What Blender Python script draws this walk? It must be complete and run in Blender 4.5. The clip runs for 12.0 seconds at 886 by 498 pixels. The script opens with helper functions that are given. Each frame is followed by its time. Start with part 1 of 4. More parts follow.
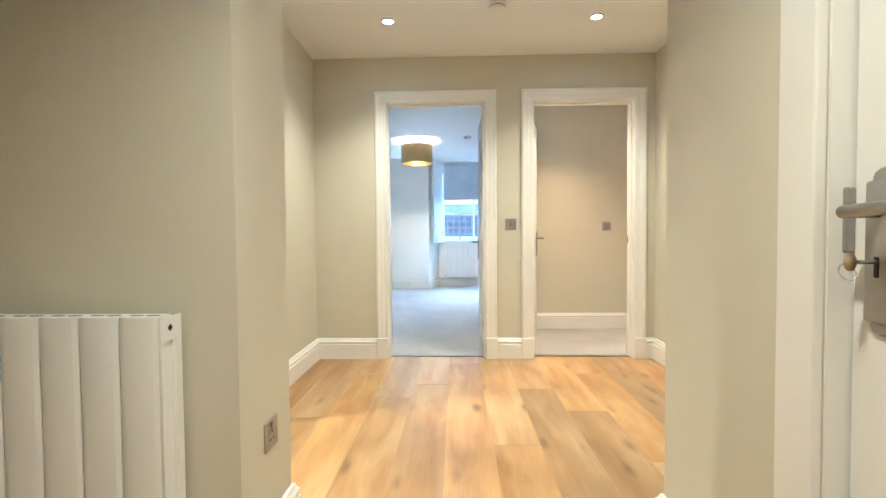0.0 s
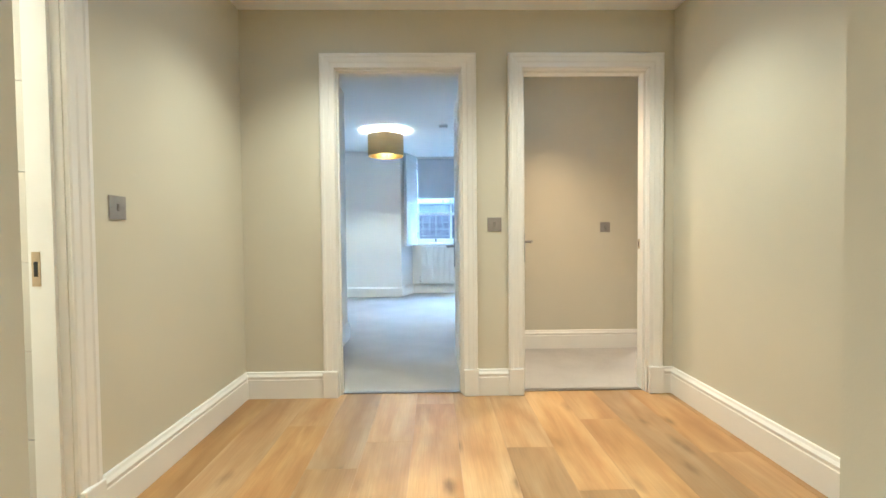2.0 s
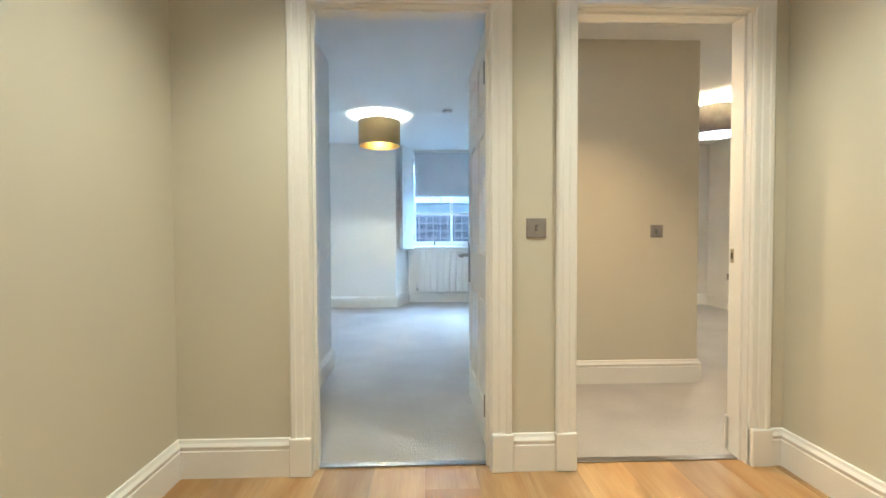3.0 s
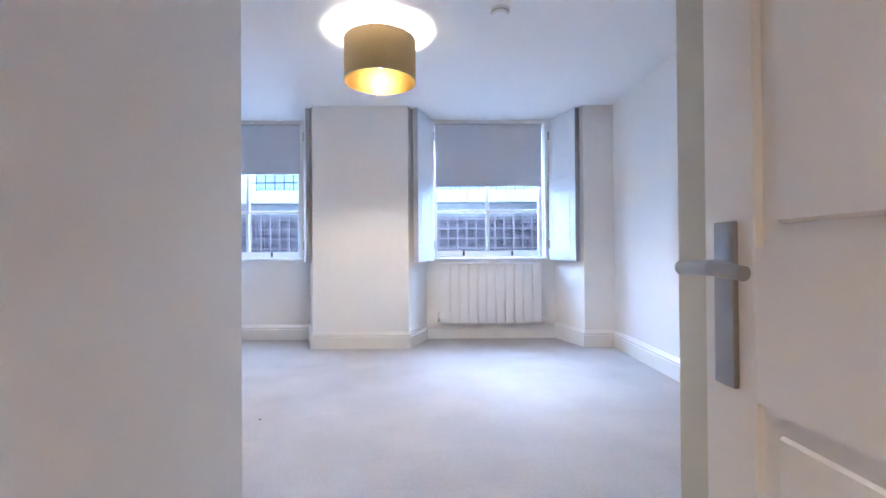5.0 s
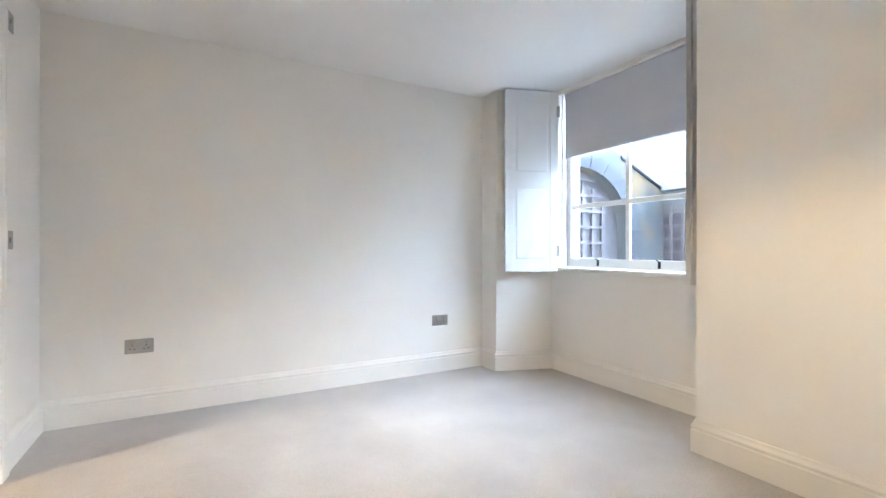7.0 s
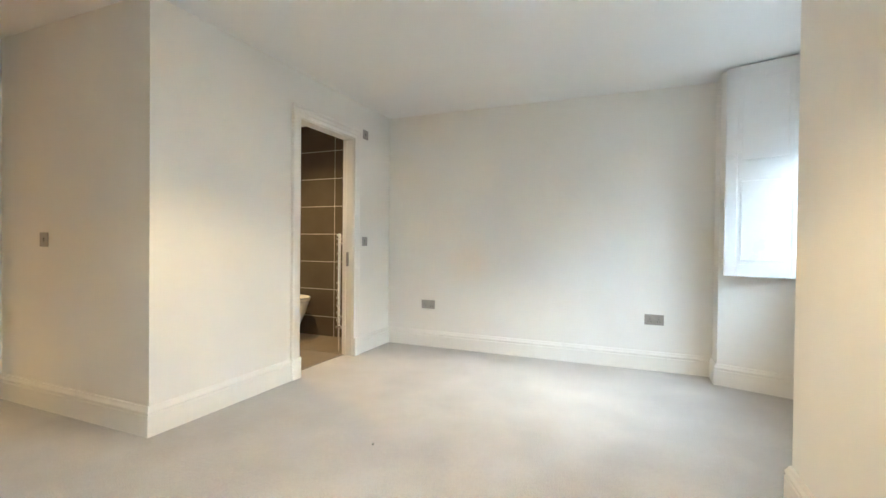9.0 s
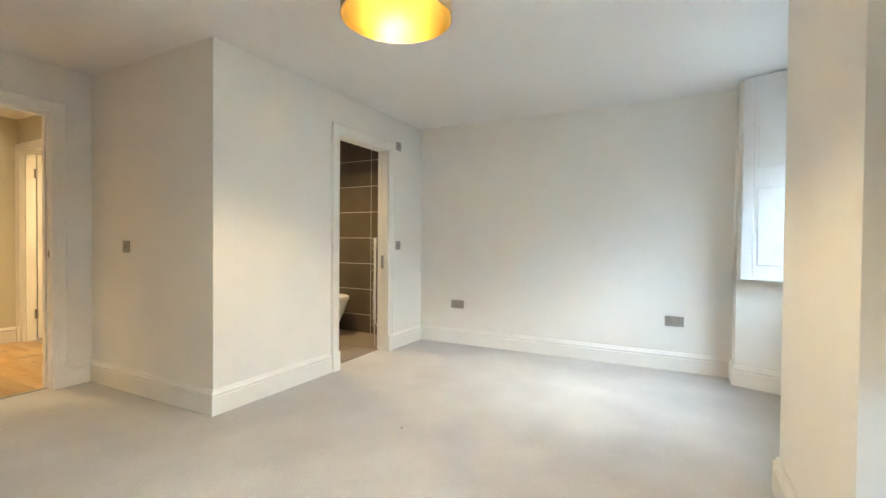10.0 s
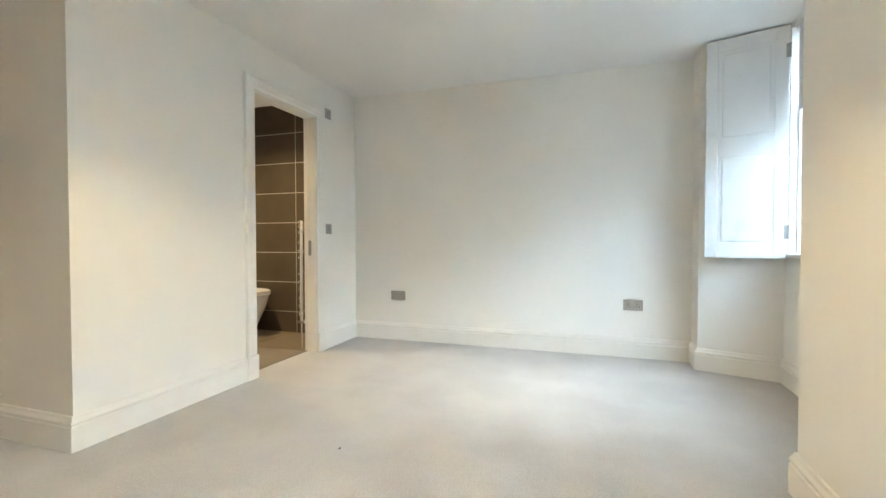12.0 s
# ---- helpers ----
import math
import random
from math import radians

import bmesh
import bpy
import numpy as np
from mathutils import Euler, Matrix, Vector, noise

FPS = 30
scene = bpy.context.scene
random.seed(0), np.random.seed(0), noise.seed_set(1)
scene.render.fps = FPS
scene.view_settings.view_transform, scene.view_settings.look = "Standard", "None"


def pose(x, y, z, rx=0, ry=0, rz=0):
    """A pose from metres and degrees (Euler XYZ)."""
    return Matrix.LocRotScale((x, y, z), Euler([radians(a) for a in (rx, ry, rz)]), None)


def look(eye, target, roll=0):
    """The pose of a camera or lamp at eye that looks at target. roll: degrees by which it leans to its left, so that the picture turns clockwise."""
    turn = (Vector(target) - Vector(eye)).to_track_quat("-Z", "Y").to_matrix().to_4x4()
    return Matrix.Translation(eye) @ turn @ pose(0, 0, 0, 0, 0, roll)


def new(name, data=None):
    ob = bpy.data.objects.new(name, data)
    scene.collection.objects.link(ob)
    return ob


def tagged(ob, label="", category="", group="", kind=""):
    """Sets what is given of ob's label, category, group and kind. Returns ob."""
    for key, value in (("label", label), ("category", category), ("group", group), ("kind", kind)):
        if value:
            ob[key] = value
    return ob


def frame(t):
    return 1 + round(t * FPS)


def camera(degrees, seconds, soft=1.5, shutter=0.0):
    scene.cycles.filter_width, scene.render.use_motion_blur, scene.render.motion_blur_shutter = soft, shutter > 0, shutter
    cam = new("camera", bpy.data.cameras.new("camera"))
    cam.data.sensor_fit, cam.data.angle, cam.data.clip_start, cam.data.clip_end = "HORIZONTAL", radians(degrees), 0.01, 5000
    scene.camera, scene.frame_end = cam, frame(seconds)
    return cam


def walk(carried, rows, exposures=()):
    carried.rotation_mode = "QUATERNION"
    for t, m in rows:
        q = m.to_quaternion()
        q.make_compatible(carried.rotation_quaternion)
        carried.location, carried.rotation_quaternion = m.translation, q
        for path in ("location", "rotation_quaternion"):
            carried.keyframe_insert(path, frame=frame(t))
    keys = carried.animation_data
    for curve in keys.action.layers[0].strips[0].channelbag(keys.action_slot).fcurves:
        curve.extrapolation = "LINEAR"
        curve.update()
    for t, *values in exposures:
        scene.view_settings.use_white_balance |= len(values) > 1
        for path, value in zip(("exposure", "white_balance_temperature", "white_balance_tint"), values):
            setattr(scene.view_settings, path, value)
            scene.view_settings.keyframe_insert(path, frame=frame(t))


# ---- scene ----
cam = camera(89.6, 12.0)
PATH = [
    (0, (0.623, -3.472, 0.967), (0.565, -1.474, 0.904), -0.5),
    (0.5, (0.660, -3.383, 0.962), (0.622, -1.385, 0.9), -0.5),
    (1, (0.682, -3.231, 0.969), (0.667, -1.232, 0.906), -0.5),
    (1.5, (0.681, -3.004, 0.986), (0.692, -1.006, 0.922), -0.6),
    (2, (0.684, -2.718, 0.978), (0.72, -0.719, 0.92), -0.5),
    (2.5, (0.659, -2.337, 0.992), (0.714, -0.339, 0.936), -0.2),
    (3, (0.578, -1.899, 1.01), (0.651, 0.099, 0.955), -0.2),
    (3.5, (0.494, -1.404, 1.013), (0.581, 0.593, 0.961), -0.3),
    (3.7, (0.44, -1.192, 1.011), (0.534, 0.806, 0.966), -0.3),
    (5.3, (0.431, 0.525, 0.913), (0.382, 2.524, 0.937), -0.4),
    (5.5, (0.405, 0.732, 0.914), (0.178, 2.719, 0.945), -0.3),
    (6, (0.403, 1.23, 0.922), (-0.43, 3.048, 0.96), 0.2),
    (6.5, (0.429, 1.744, 1.016), (-0.944, 3.199, 1.015), -0.2),
    (7, (0.553, 2.312, 1.011), (-1.195, 3.284, 1.012), 0.1),
    (7.5, (0.735, 2.866, 1.001), (-1.217, 3.302, 1.002), 0.3),
    (7.7, (0.807, 3.07, 1.003), (-1.179, 3.301, 1.009), 0.4),
    (9.3, (1.502, 3.982, 1.059), (-0.298, 3.11, 1.03), 0.6),
    (9.5, (1.546, 4.025, 1.076), (-0.238, 3.122, 1.047), 0.6),
    (10, (1.619, 4.094, 1.09), (-0.153, 3.166, 1.058), 0.5),
    (10.5, (1.621, 4.093, 1.083), (-0.145, 3.154, 1.043), 0.3),
    (11, (1.537, 4.012, 1.042), (-0.23, 3.077, 1.004), 0.2),
    (11.5, (1.399, 3.925, 1.002), (-0.399, 3.052, 0.96), 0.1),
    (12, (1.195, 3.785, 0.956), (-0.699, 3.144, 0.913), -0.1),
]
EXPOSURES = [(0.0, 4.6, 3700, -2), (1.5, 4.4, 3650, -3), (2.5, 4.29, 3700, -5), (3.5, 4.12, 3850, -2), (5.5, 4.22, 4320, 15), (6.5, 4.22, 4700, 11), (7.5, 4.22, 5050, 1), (9.5, 4.2, 5150, -1), (12.0, 4.18, 5050, -3)]
walk(cam, [(t, look(eye, target, roll)) for t, eye, target, roll in PATH], EXPOSURES)

# ---- world and lamps ----
world = bpy.data.worlds.new("overcast_sky")
scene.world = world
world.use_nodes = True
wn = world.node_tree
sky = wn.nodes.new("ShaderNodeTexSky")
sky.sky_type = "NISHITA"
sky.sun_disc = False
sky.sun_elevation = radians(38)
sky.sun_rotation = radians(2)
sky.air_density = 1.2
sky.dust_density = 3.0
wn.nodes["Background"].inputs[1].default_value = 0.11
wn.links.new(sky.outputs[0], wn.nodes["Background"].inputs[0])

sun = bpy.data.lights.new("sun", "SUN")
sun.energy = 3.0
sun.angle = radians(130)
sun.color = (0.93, 0.97, 1.0)
sun_ob = new("sun", sun)
sun_ob.matrix_basis = look((0.3, 14.8, 9.2), (0, 4.8, 1.4))

WARM = (1.0, 0.61, 0.27)
PENDANT_WATTS = 4.2
DOWNLIGHT_WATTS = 5.7


def lamp_point(x, y, z, watts, radius, color=WARM):
    data = bpy.data.lights.new("bulb_light", "POINT")
    data.energy, data.shadow_soft_size, data.color = watts, radius, color
    ob = new("bulb_light", data)
    ob.matrix_basis = pose(x, y, z)
    return ob


def lamp_spot(x, y, z, watts, degrees=115, color=WARM):
    data = bpy.data.lights.new("downlight_beam", "SPOT")
    data.energy, data.shadow_soft_size, data.color = watts, 0.03, color
    data.spot_size, data.spot_blend = radians(degrees), 1.0
    ob = new("downlight_beam", data)
    ob.matrix_basis = pose(x, y, z)
    return ob


CEIL = 2.335
# Only the pair at y = -0.59 is seen; the rest are added unseen.
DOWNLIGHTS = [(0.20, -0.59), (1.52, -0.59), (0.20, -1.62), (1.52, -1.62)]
UNSEEN_VESTIBULE_DOWNLIGHTS = [(0.62, -3.15)]
ADDED_UNSEEN_DOWNLIGHTS = [(1.60, 0.42), (-1.75, 0.75), (-1.45, -1.65)]
for dx, dy in DOWNLIGHTS + UNSEEN_VESTIBULE_DOWNLIGHTS:
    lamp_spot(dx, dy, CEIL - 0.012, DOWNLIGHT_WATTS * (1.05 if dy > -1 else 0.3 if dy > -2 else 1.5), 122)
lamp_point(0.065, 3.055, 2.145, PENDANT_WATTS * 1.0, 0.035)
lamp_point(3.45, 2.45, 2.18, PENDANT_WATTS * 1.5, 0.035, (1.0, 0.52, 0.19))
# Added spots without a seen source, to brighten lobby, shower room and bathroom.
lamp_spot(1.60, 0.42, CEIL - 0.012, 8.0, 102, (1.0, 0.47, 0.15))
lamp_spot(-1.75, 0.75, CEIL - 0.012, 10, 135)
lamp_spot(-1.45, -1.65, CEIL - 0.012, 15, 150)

# ---- materials ----


def material(name, base, rough=0.6, metal=0.0, vary=0.06, scale=3.0, fine=180.0, bump=0.05, coat=0.0, depth=0.002):
    """Base colour with a broad and a fine variation, and a fine relief."""
    m = bpy.data.materials.new(name)
    m.use_nodes = True
    t = m.node_tree
    b = t.nodes["Principled BSDF"]
    b.inputs["Metallic"].default_value = metal
    b.inputs["Coat Weight"].default_value = coat
    geo = t.nodes.new("ShaderNodeNewGeometry")
    broad = t.nodes.new("ShaderNodeTexNoise")
    broad.inputs["Scale"].default_value = scale
    broad.inputs["Detail"].default_value = 4
    small = t.nodes.new("ShaderNodeTexNoise")
    small.inputs["Scale"].default_value = fine
    small.inputs["Detail"].default_value = 2
    for n in (broad, small):
        t.links.new(geo.outputs["Position"], n.inputs["Vector"])
    ramp = t.nodes.new("ShaderNodeMapRange")
    ramp.inputs["From Min"].default_value, ramp.inputs["From Max"].default_value = 0.3, 0.7
    ramp.inputs["To Min"].default_value, ramp.inputs["To Max"].default_value = 1 - vary, 1 + vary
    t.links.new(broad.outputs["Fac"], ramp.inputs["Value"])
    mul = t.nodes.new("ShaderNodeVectorMath")
    mul.operation = "SCALE"
    mul.inputs[0].default_value = base
    t.links.new(ramp.outputs["Result"], mul.inputs["Scale"])
    t.links.new(mul.outputs["Vector"], b.inputs["Base Color"])
    rr = t.nodes.new("ShaderNodeMapRange")
    rr.inputs["To Min"].default_value, rr.inputs["To Max"].default_value = rough - 0.06, min(1, rough + 0.06)
    t.links.new(broad.outputs["Fac"], rr.inputs["Value"])
    t.links.new(rr.outputs["Result"], b.inputs["Roughness"])
    if bump:
        bp = t.nodes.new("ShaderNodeBump")
        bp.inputs["Strength"].default_value = bump
        bp.inputs["Distance"].default_value = depth
        t.links.new(small.outputs["Fac"], bp.inputs["Height"])
        t.links.new(bp.outputs["Normal"], b.inputs["Normal"])
    return m


def emitter(name, color, strength):
    m = bpy.data.materials.new(name)
    m.use_nodes = True
    b = m.node_tree.nodes["Principled BSDF"]
    b.inputs["Base Color"].default_value = (*color, 1)
    b.inputs["Emission Color"].default_value = (*color, 1)
    b.inputs["Emission Strength"].default_value = strength
    return m


HALL_PAINT = material("hall_paint", (0.625, 0.595, 0.465), 0.75, vary=0.025, scale=1.5, bump=0.12, fine=140)
ROOM_PAINT = material("room_paint", (0.845, 0.825, 0.77), 0.75, vary=0.02, scale=1.5, bump=0.12, fine=140)
CEIL_PAINT = material("ceiling_paint", (0.85, 0.845, 0.825), 0.8, vary=0.015, scale=1.2, bump=0.1, fine=120)
GLOSS = material("white_satin_woodwork", (0.84, 0.82, 0.765), 0.36, vary=0.015, scale=6, bump=0.008, fine=50)
SHUTTER_PAINT = material("white_shutter_paint", (0.76, 0.76, 0.75), 0.3, vary=0.015, scale=5, bump=0.04, fine=45)
RADIATOR = material("white_radiator_enamel", (0.82, 0.81, 0.78), 0.35, vary=0.01, bump=0.02)
STEEL = material("brushed_steel", (0.40, 0.38, 0.352), 0.45, 0.75, vary=0.08, scale=30, bump=0.05, fine=400)
CHROME = material("chrome", (0.90, 0.90, 0.90), 0.16, 1.0, vary=0.02, bump=0)
NICKEL = material("satin_nickel", (0.36, 0.35, 0.335), 0.33, 1.0, vary=0.04, bump=0.02)
BRASS = material("worn_brass", (0.55, 0.45, 0.28), 0.35, 1.0, vary=0.15, scale=40, bump=0.04)
# Near black; in gaps, holes and vents it stands in for their shade.
DARK = material("black_and_gap_shade", (0.015, 0.015, 0.016), 0.6, vary=0.1, bump=0)
PLASTIC = material("white_plastic", (0.82, 0.81, 0.78), 0.4, vary=0.01, bump=0.01)
BLIND = material("grey_blind_fabric", (0.60, 0.61, 0.645), 0.85, vary=0.02, scale=4, bump=0.25, fine=700, depth=0.001)
SHADE_OUT = material("brown_taupe_shade_fabric", (0.42, 0.30, 0.115), 0.55, vary=0.05, scale=8, bump=0.25, fine=600, depth=0.001)
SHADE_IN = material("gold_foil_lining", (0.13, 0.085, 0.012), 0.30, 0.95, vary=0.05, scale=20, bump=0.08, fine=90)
SHADE_GREY = material("grey_mottled_shade_fabric", (0.30, 0.27, 0.24), 0.7, vary=0.3, scale=9, bump=0.2, fine=500)
DIFFUSER = emitter("lit_diffuser", (1.0, 0.85, 0.62), 0.4)
BULB = emitter("lit_bulb", (1.0, 0.80, 0.50), 6.0)
DOWNLIGHT_GLASS = emitter("lit_downlight", (1.0, 0.88, 0.68), 5.0)
CERAMIC = material("white_ceramic", (0.82, 0.82, 0.81), 0.12, vary=0.01, bump=0, coat=0.4)
DARK_TILE = material("dark_brown_grey_tile", (0.105, 0.083, 0.060), 0.42, vary=0.14, scale=3.5, bump=0.06, fine=90)
PALE_TILE = material("cream_wall_tile", (0.58, 0.55, 0.47), 0.3, vary=0.05, scale=3, bump=0.03)
FLOOR_TILE = material("taupe_floor_tile", (0.23, 0.19, 0.14), 0.4, vary=0.12, scale=5, bump=0.06, fine=80)
GROUT = material("pale_grout", (0.62, 0.58, 0.50), 0.9, vary=0.06, scale=20, bump=0.2)
STONE = material("white_painted_stone", (0.38, 0.38, 0.365), 0.8, vary=0.08, scale=2.5, bump=0.3, fine=60, depth=0.004)
RENDER_GREY = material("grey_cement_render", (0.075, 0.077, 0.08), 0.9, vary=0.2, scale=2.0, bump=0.4, fine=40, depth=0.005)
IRON = material("black_painted_iron", (0.02, 0.022, 0.025), 0.4, 0.2, vary=0.1, bump=0.05)
TRELLIS = material("weathered_trellis_wood", (0.17, 0.145, 0.142), 0.85, vary=0.25, scale=8, bump=0.3, fine=120)
PAVING = material("grey_paving", (0.15, 0.15, 0.147), 0.9, vary=0.15, scale=2, bump=0.3, fine=60)


def stained_render():
    """Cement render with ochre damp stains."""
    m = material("ochre_stained_render", (0.115, 0.118, 0.115), 0.9, vary=0.18, scale=2.2, bump=0.4, fine=40, depth=0.005)
    t = m.node_tree
    b = t.nodes["Principled BSDF"]
    src = b.inputs["Base Color"].links[0].from_socket
    n = t.nodes.new("ShaderNodeTexNoise")
    n.inputs["Scale"].default_value = 2.6
    n.inputs["Detail"].default_value = 6
    geo = t.nodes.new("ShaderNodeNewGeometry")
    t.links.new(geo.outputs["Position"], n.inputs["Vector"])
    r = t.nodes.new("ShaderNodeMapRange")
    r.inputs["From Min"].default_value, r.inputs["From Max"].default_value = 0.50, 0.72
    t.links.new(n.outputs["Fac"], r.inputs["Value"])
    mix = t.nodes.new("ShaderNodeMix")
    mix.data_type = "RGBA"
    t.links.new(r.outputs["Result"], mix.inputs["Factor"])
    t.links.new(src, mix.inputs["A"])
    mix.inputs["B"].default_value = (0.20, 0.135, 0.06, 1)
    t.links.new(mix.outputs["Result"], b.inputs["Base Color"])
    return m


OCHRE = stained_render()


def brick_material():
    m = material("dark_brick", (0.062, 0.055, 0.062), 0.9, vary=0.35, scale=7, bump=0.4, fine=60, depth=0.004)
    t = m.node_tree
    b = t.nodes["Principled BSDF"]
    src = b.inputs["Base Color"].links[0].from_socket
    info = t.nodes.new("ShaderNodeNewGeometry")
    r = t.nodes.new("ShaderNodeMapRange")
    r.inputs["To Min"].default_value, r.inputs["To Max"].default_value = 0.6, 1.6
    t.links.new(info.outputs["Random Per Island"], r.inputs["Value"])
    v = t.nodes.new("ShaderNodeVectorMath")
    v.operation = "SCALE"
    t.links.new(src, v.inputs[0])
    t.links.new(r.outputs["Result"], v.inputs["Scale"])
    t.links.new(v.outputs["Vector"], b.inputs["Base Color"])
    return m


BRICK = brick_material()
VAULT = material("pale_vault_boards", (0.135, 0.12, 0.12), 0.85, vary=0.2, scale=6, bump=0.3, fine=70)


def carpet_material():
    m = material("pale_grey_beige_carpet", (0.525, 0.498, 0.458), 0.95, vary=0.11, scale=2.4, bump=0.0)
    t = m.node_tree
    b = t.nodes["Principled BSDF"]
    b.inputs["Sheen Weight"].default_value = 0.25
    geo = t.nodes.new("ShaderNodeNewGeometry")
    tuft = t.nodes.new("ShaderNodeTexVoronoi")
    tuft.inputs["Scale"].default_value = 170
    big = t.nodes.new("ShaderNodeTexNoise")
    big.inputs["Scale"].default_value = 22
    big.inputs["Detail"].default_value = 5
    for n in (tuft, big):
        t.links.new(geo.outputs["Position"], n.inputs["Vector"])
    add = t.nodes.new("ShaderNodeMath")
    add.operation = "ADD"
    t.links.new(tuft.outputs["Distance"], add.inputs[0])
    t.links.new(big.outputs["Fac"], add.inputs[1])
    bp = t.nodes.new("ShaderNodeBump")
    bp.inputs["Strength"].default_value, bp.inputs["Distance"].default_value = 0.55, 0.006
    t.links.new(add.outputs[0], bp.inputs["Height"])
    t.links.new(bp.outputs["Normal"], b.inputs["Normal"])
    src = b.inputs["Base Color"].links[0].from_socket
    # Darker away from tuft centres: shade between tufts put into the colour.
    r = t.nodes.new("ShaderNodeMapRange")
    r.inputs["From Min"].default_value, r.inputs["From Max"].default_value = 0.0, 0.6
    r.inputs["To Min"].default_value, r.inputs["To Max"].default_value = 1.06, 0.82
    t.links.new(tuft.outputs["Distance"], r.inputs["Value"])
    v = t.nodes.new("ShaderNodeVectorMath")
    v.operation = "SCALE"
    t.links.new(src, v.inputs[0])
    t.links.new(r.outputs["Result"], v.inputs["Scale"])
    t.links.new(v.outputs["Vector"], b.inputs["Base Color"])
    return m


CARPET = carpet_material()


def oak_material():
    """Oiled oak board: tone by board, long grain, flecks and a few knots."""
    m = bpy.data.materials.new("oiled_oak")
    m.use_nodes = True
    t = m.node_tree
    b = t.nodes["Principled BSDF"]
    tc = t.nodes.new("ShaderNodeTexCoord")
    info = t.nodes.new("ShaderNodeObjectInfo")
    shift = t.nodes.new("ShaderNodeVectorMath")
    shift.operation = "MULTIPLY_ADD"
    shift.inputs[1].default_value = (1, 1, 1)
    off = t.nodes.new("ShaderNodeCombineXYZ")
    for k, f in enumerate((37.0, 91.0, 53.0)):
        mm = t.nodes.new("ShaderNodeMath")
        mm.operation = "MULTIPLY"
        mm.inputs[1].default_value = f
        t.links.new(info.outputs["Random"], mm.inputs[0])
        t.links.new(mm.outputs[0], off.inputs[k])
    t.links.new(tc.outputs["Object"], shift.inputs[0])
    t.links.new(off.outputs[0], shift.inputs[2])

    def noise_at(sx, sy, scale, detail, distort=0.0):
        mp = t.nodes.new("ShaderNodeMapping")
        mp.inputs["Scale"].default_value = (sx, sy, 1)
        t.links.new(shift.outputs["Vector"], mp.inputs["Vector"])
        n = t.nodes.new("ShaderNodeTexNoise")
        n.inputs["Scale"].default_value, n.inputs["Detail"].default_value = scale, detail
        n.inputs["Distortion"].default_value = distort
        t.links.new(mp.outputs["Vector"], n.inputs["Vector"])
        return n

    figure = noise_at(5, 0.9, 1.6, 6, 0.6)
    grain = noise_at(90, 2.5, 2.0, 4)
    cloud = noise_at(2.5, 1.2, 1.6, 3)
    ramp = t.nodes.new("ShaderNodeValToRGB")
    hue = t.nodes.new("ShaderNodeMix")
    hue.data_type = "RGBA"
    ramp.color_ramp.elements[0].position, ramp.color_ramp.elements[0].color = 0.30, (0.35, 0.205, 0.07, 1)
    ramp.color_ramp.elements[1].position, ramp.color_ramp.elements[1].color = 0.72, (0.53, 0.388, 0.195, 1)
    e = ramp.color_ramp.elements.new(0.5)
    e.color = (0.44, 0.29, 0.118, 1)
    t.links.new(figure.outputs["Fac"], ramp.inputs["Fac"])
    tone = t.nodes.new("ShaderNodeMapRange")
    tone.inputs["To Min"].default_value, tone.inputs["To Max"].default_value = 0.82, 1.12
    t.links.new(info.outputs["Random"], tone.inputs["Value"])
    g = t.nodes.new("ShaderNodeMapRange")
    g.inputs["From Min"].default_value, g.inputs["From Max"].default_value = 0.3, 0.7
    g.inputs["To Min"].default_value, g.inputs["To Max"].default_value = 0.91, 1.06
    t.links.new(grain.outputs["Fac"], g.inputs["Value"])
    c = t.nodes.new("ShaderNodeMapRange")
    c.inputs["From Min"].default_value, c.inputs["From Max"].default_value = 0.3, 0.7
    c.inputs["To Min"].default_value, c.inputs["To Max"].default_value = 0.80, 1.13
    t.links.new(cloud.outputs["Fac"], c.inputs["Value"])
    mp = t.nodes.new("ShaderNodeMapping")
    mp.inputs["Scale"].default_value = (6.0, 2.3, 1)
    t.links.new(shift.outputs["Vector"], mp.inputs["Vector"])
    knot = t.nodes.new("ShaderNodeTexVoronoi")
    knot.inputs["Scale"].default_value = 1.0
    t.links.new(mp.outputs["Vector"], knot.inputs["Vector"])
    kn = noise_at(15, 5, 1.0, 5, 0.5)
    ksum = t.nodes.new("ShaderNodeMath")
    ksum.operation = "MULTIPLY_ADD"
    ksum.inputs[1].default_value = 0.34
    t.links.new(kn.outputs["Fac"], ksum.inputs[0])
    t.links.new(knot.outputs["Distance"], ksum.inputs[2])
    kr = t.nodes.new("ShaderNodeMapRange")
    kr.interpolation_type = "SMOOTHSTEP"
    kr.inputs["From Min"].default_value, kr.inputs["From Max"].default_value = 0.14, 0.40
    kr.inputs["To Min"].default_value, kr.inputs["To Max"].default_value = 0.42, 1.0
    t.links.new(ksum.outputs[0], kr.inputs["Value"])
    wild = t.nodes.new("ShaderNodeMath")
    wild.operation = "MULTIPLY"
    wild.inputs[1].default_value = 13.7
    frac = t.nodes.new("ShaderNodeMath")
    frac.operation = "FRACT"
    t.links.new(info.outputs["Random"], wild.inputs[0])
    t.links.new(wild.outputs[0], frac.inputs[0])
    hue.blend_type = "MULTIPLY"
    hue.inputs["B"].default_value = (1.0, 0.91, 0.62, 1)
    t.links.new(frac.outputs[0], hue.inputs["Factor"])
    t.links.new(ramp.outputs["Color"], hue.inputs["A"])
    last = hue.outputs["Result"]
    for fac in (tone, g, c, kr):
        v = t.nodes.new("ShaderNodeVectorMath")
        v.operation = "SCALE"
        t.links.new(last, v.inputs[0])
        t.links.new(fac.outputs["Result"], v.inputs["Scale"])
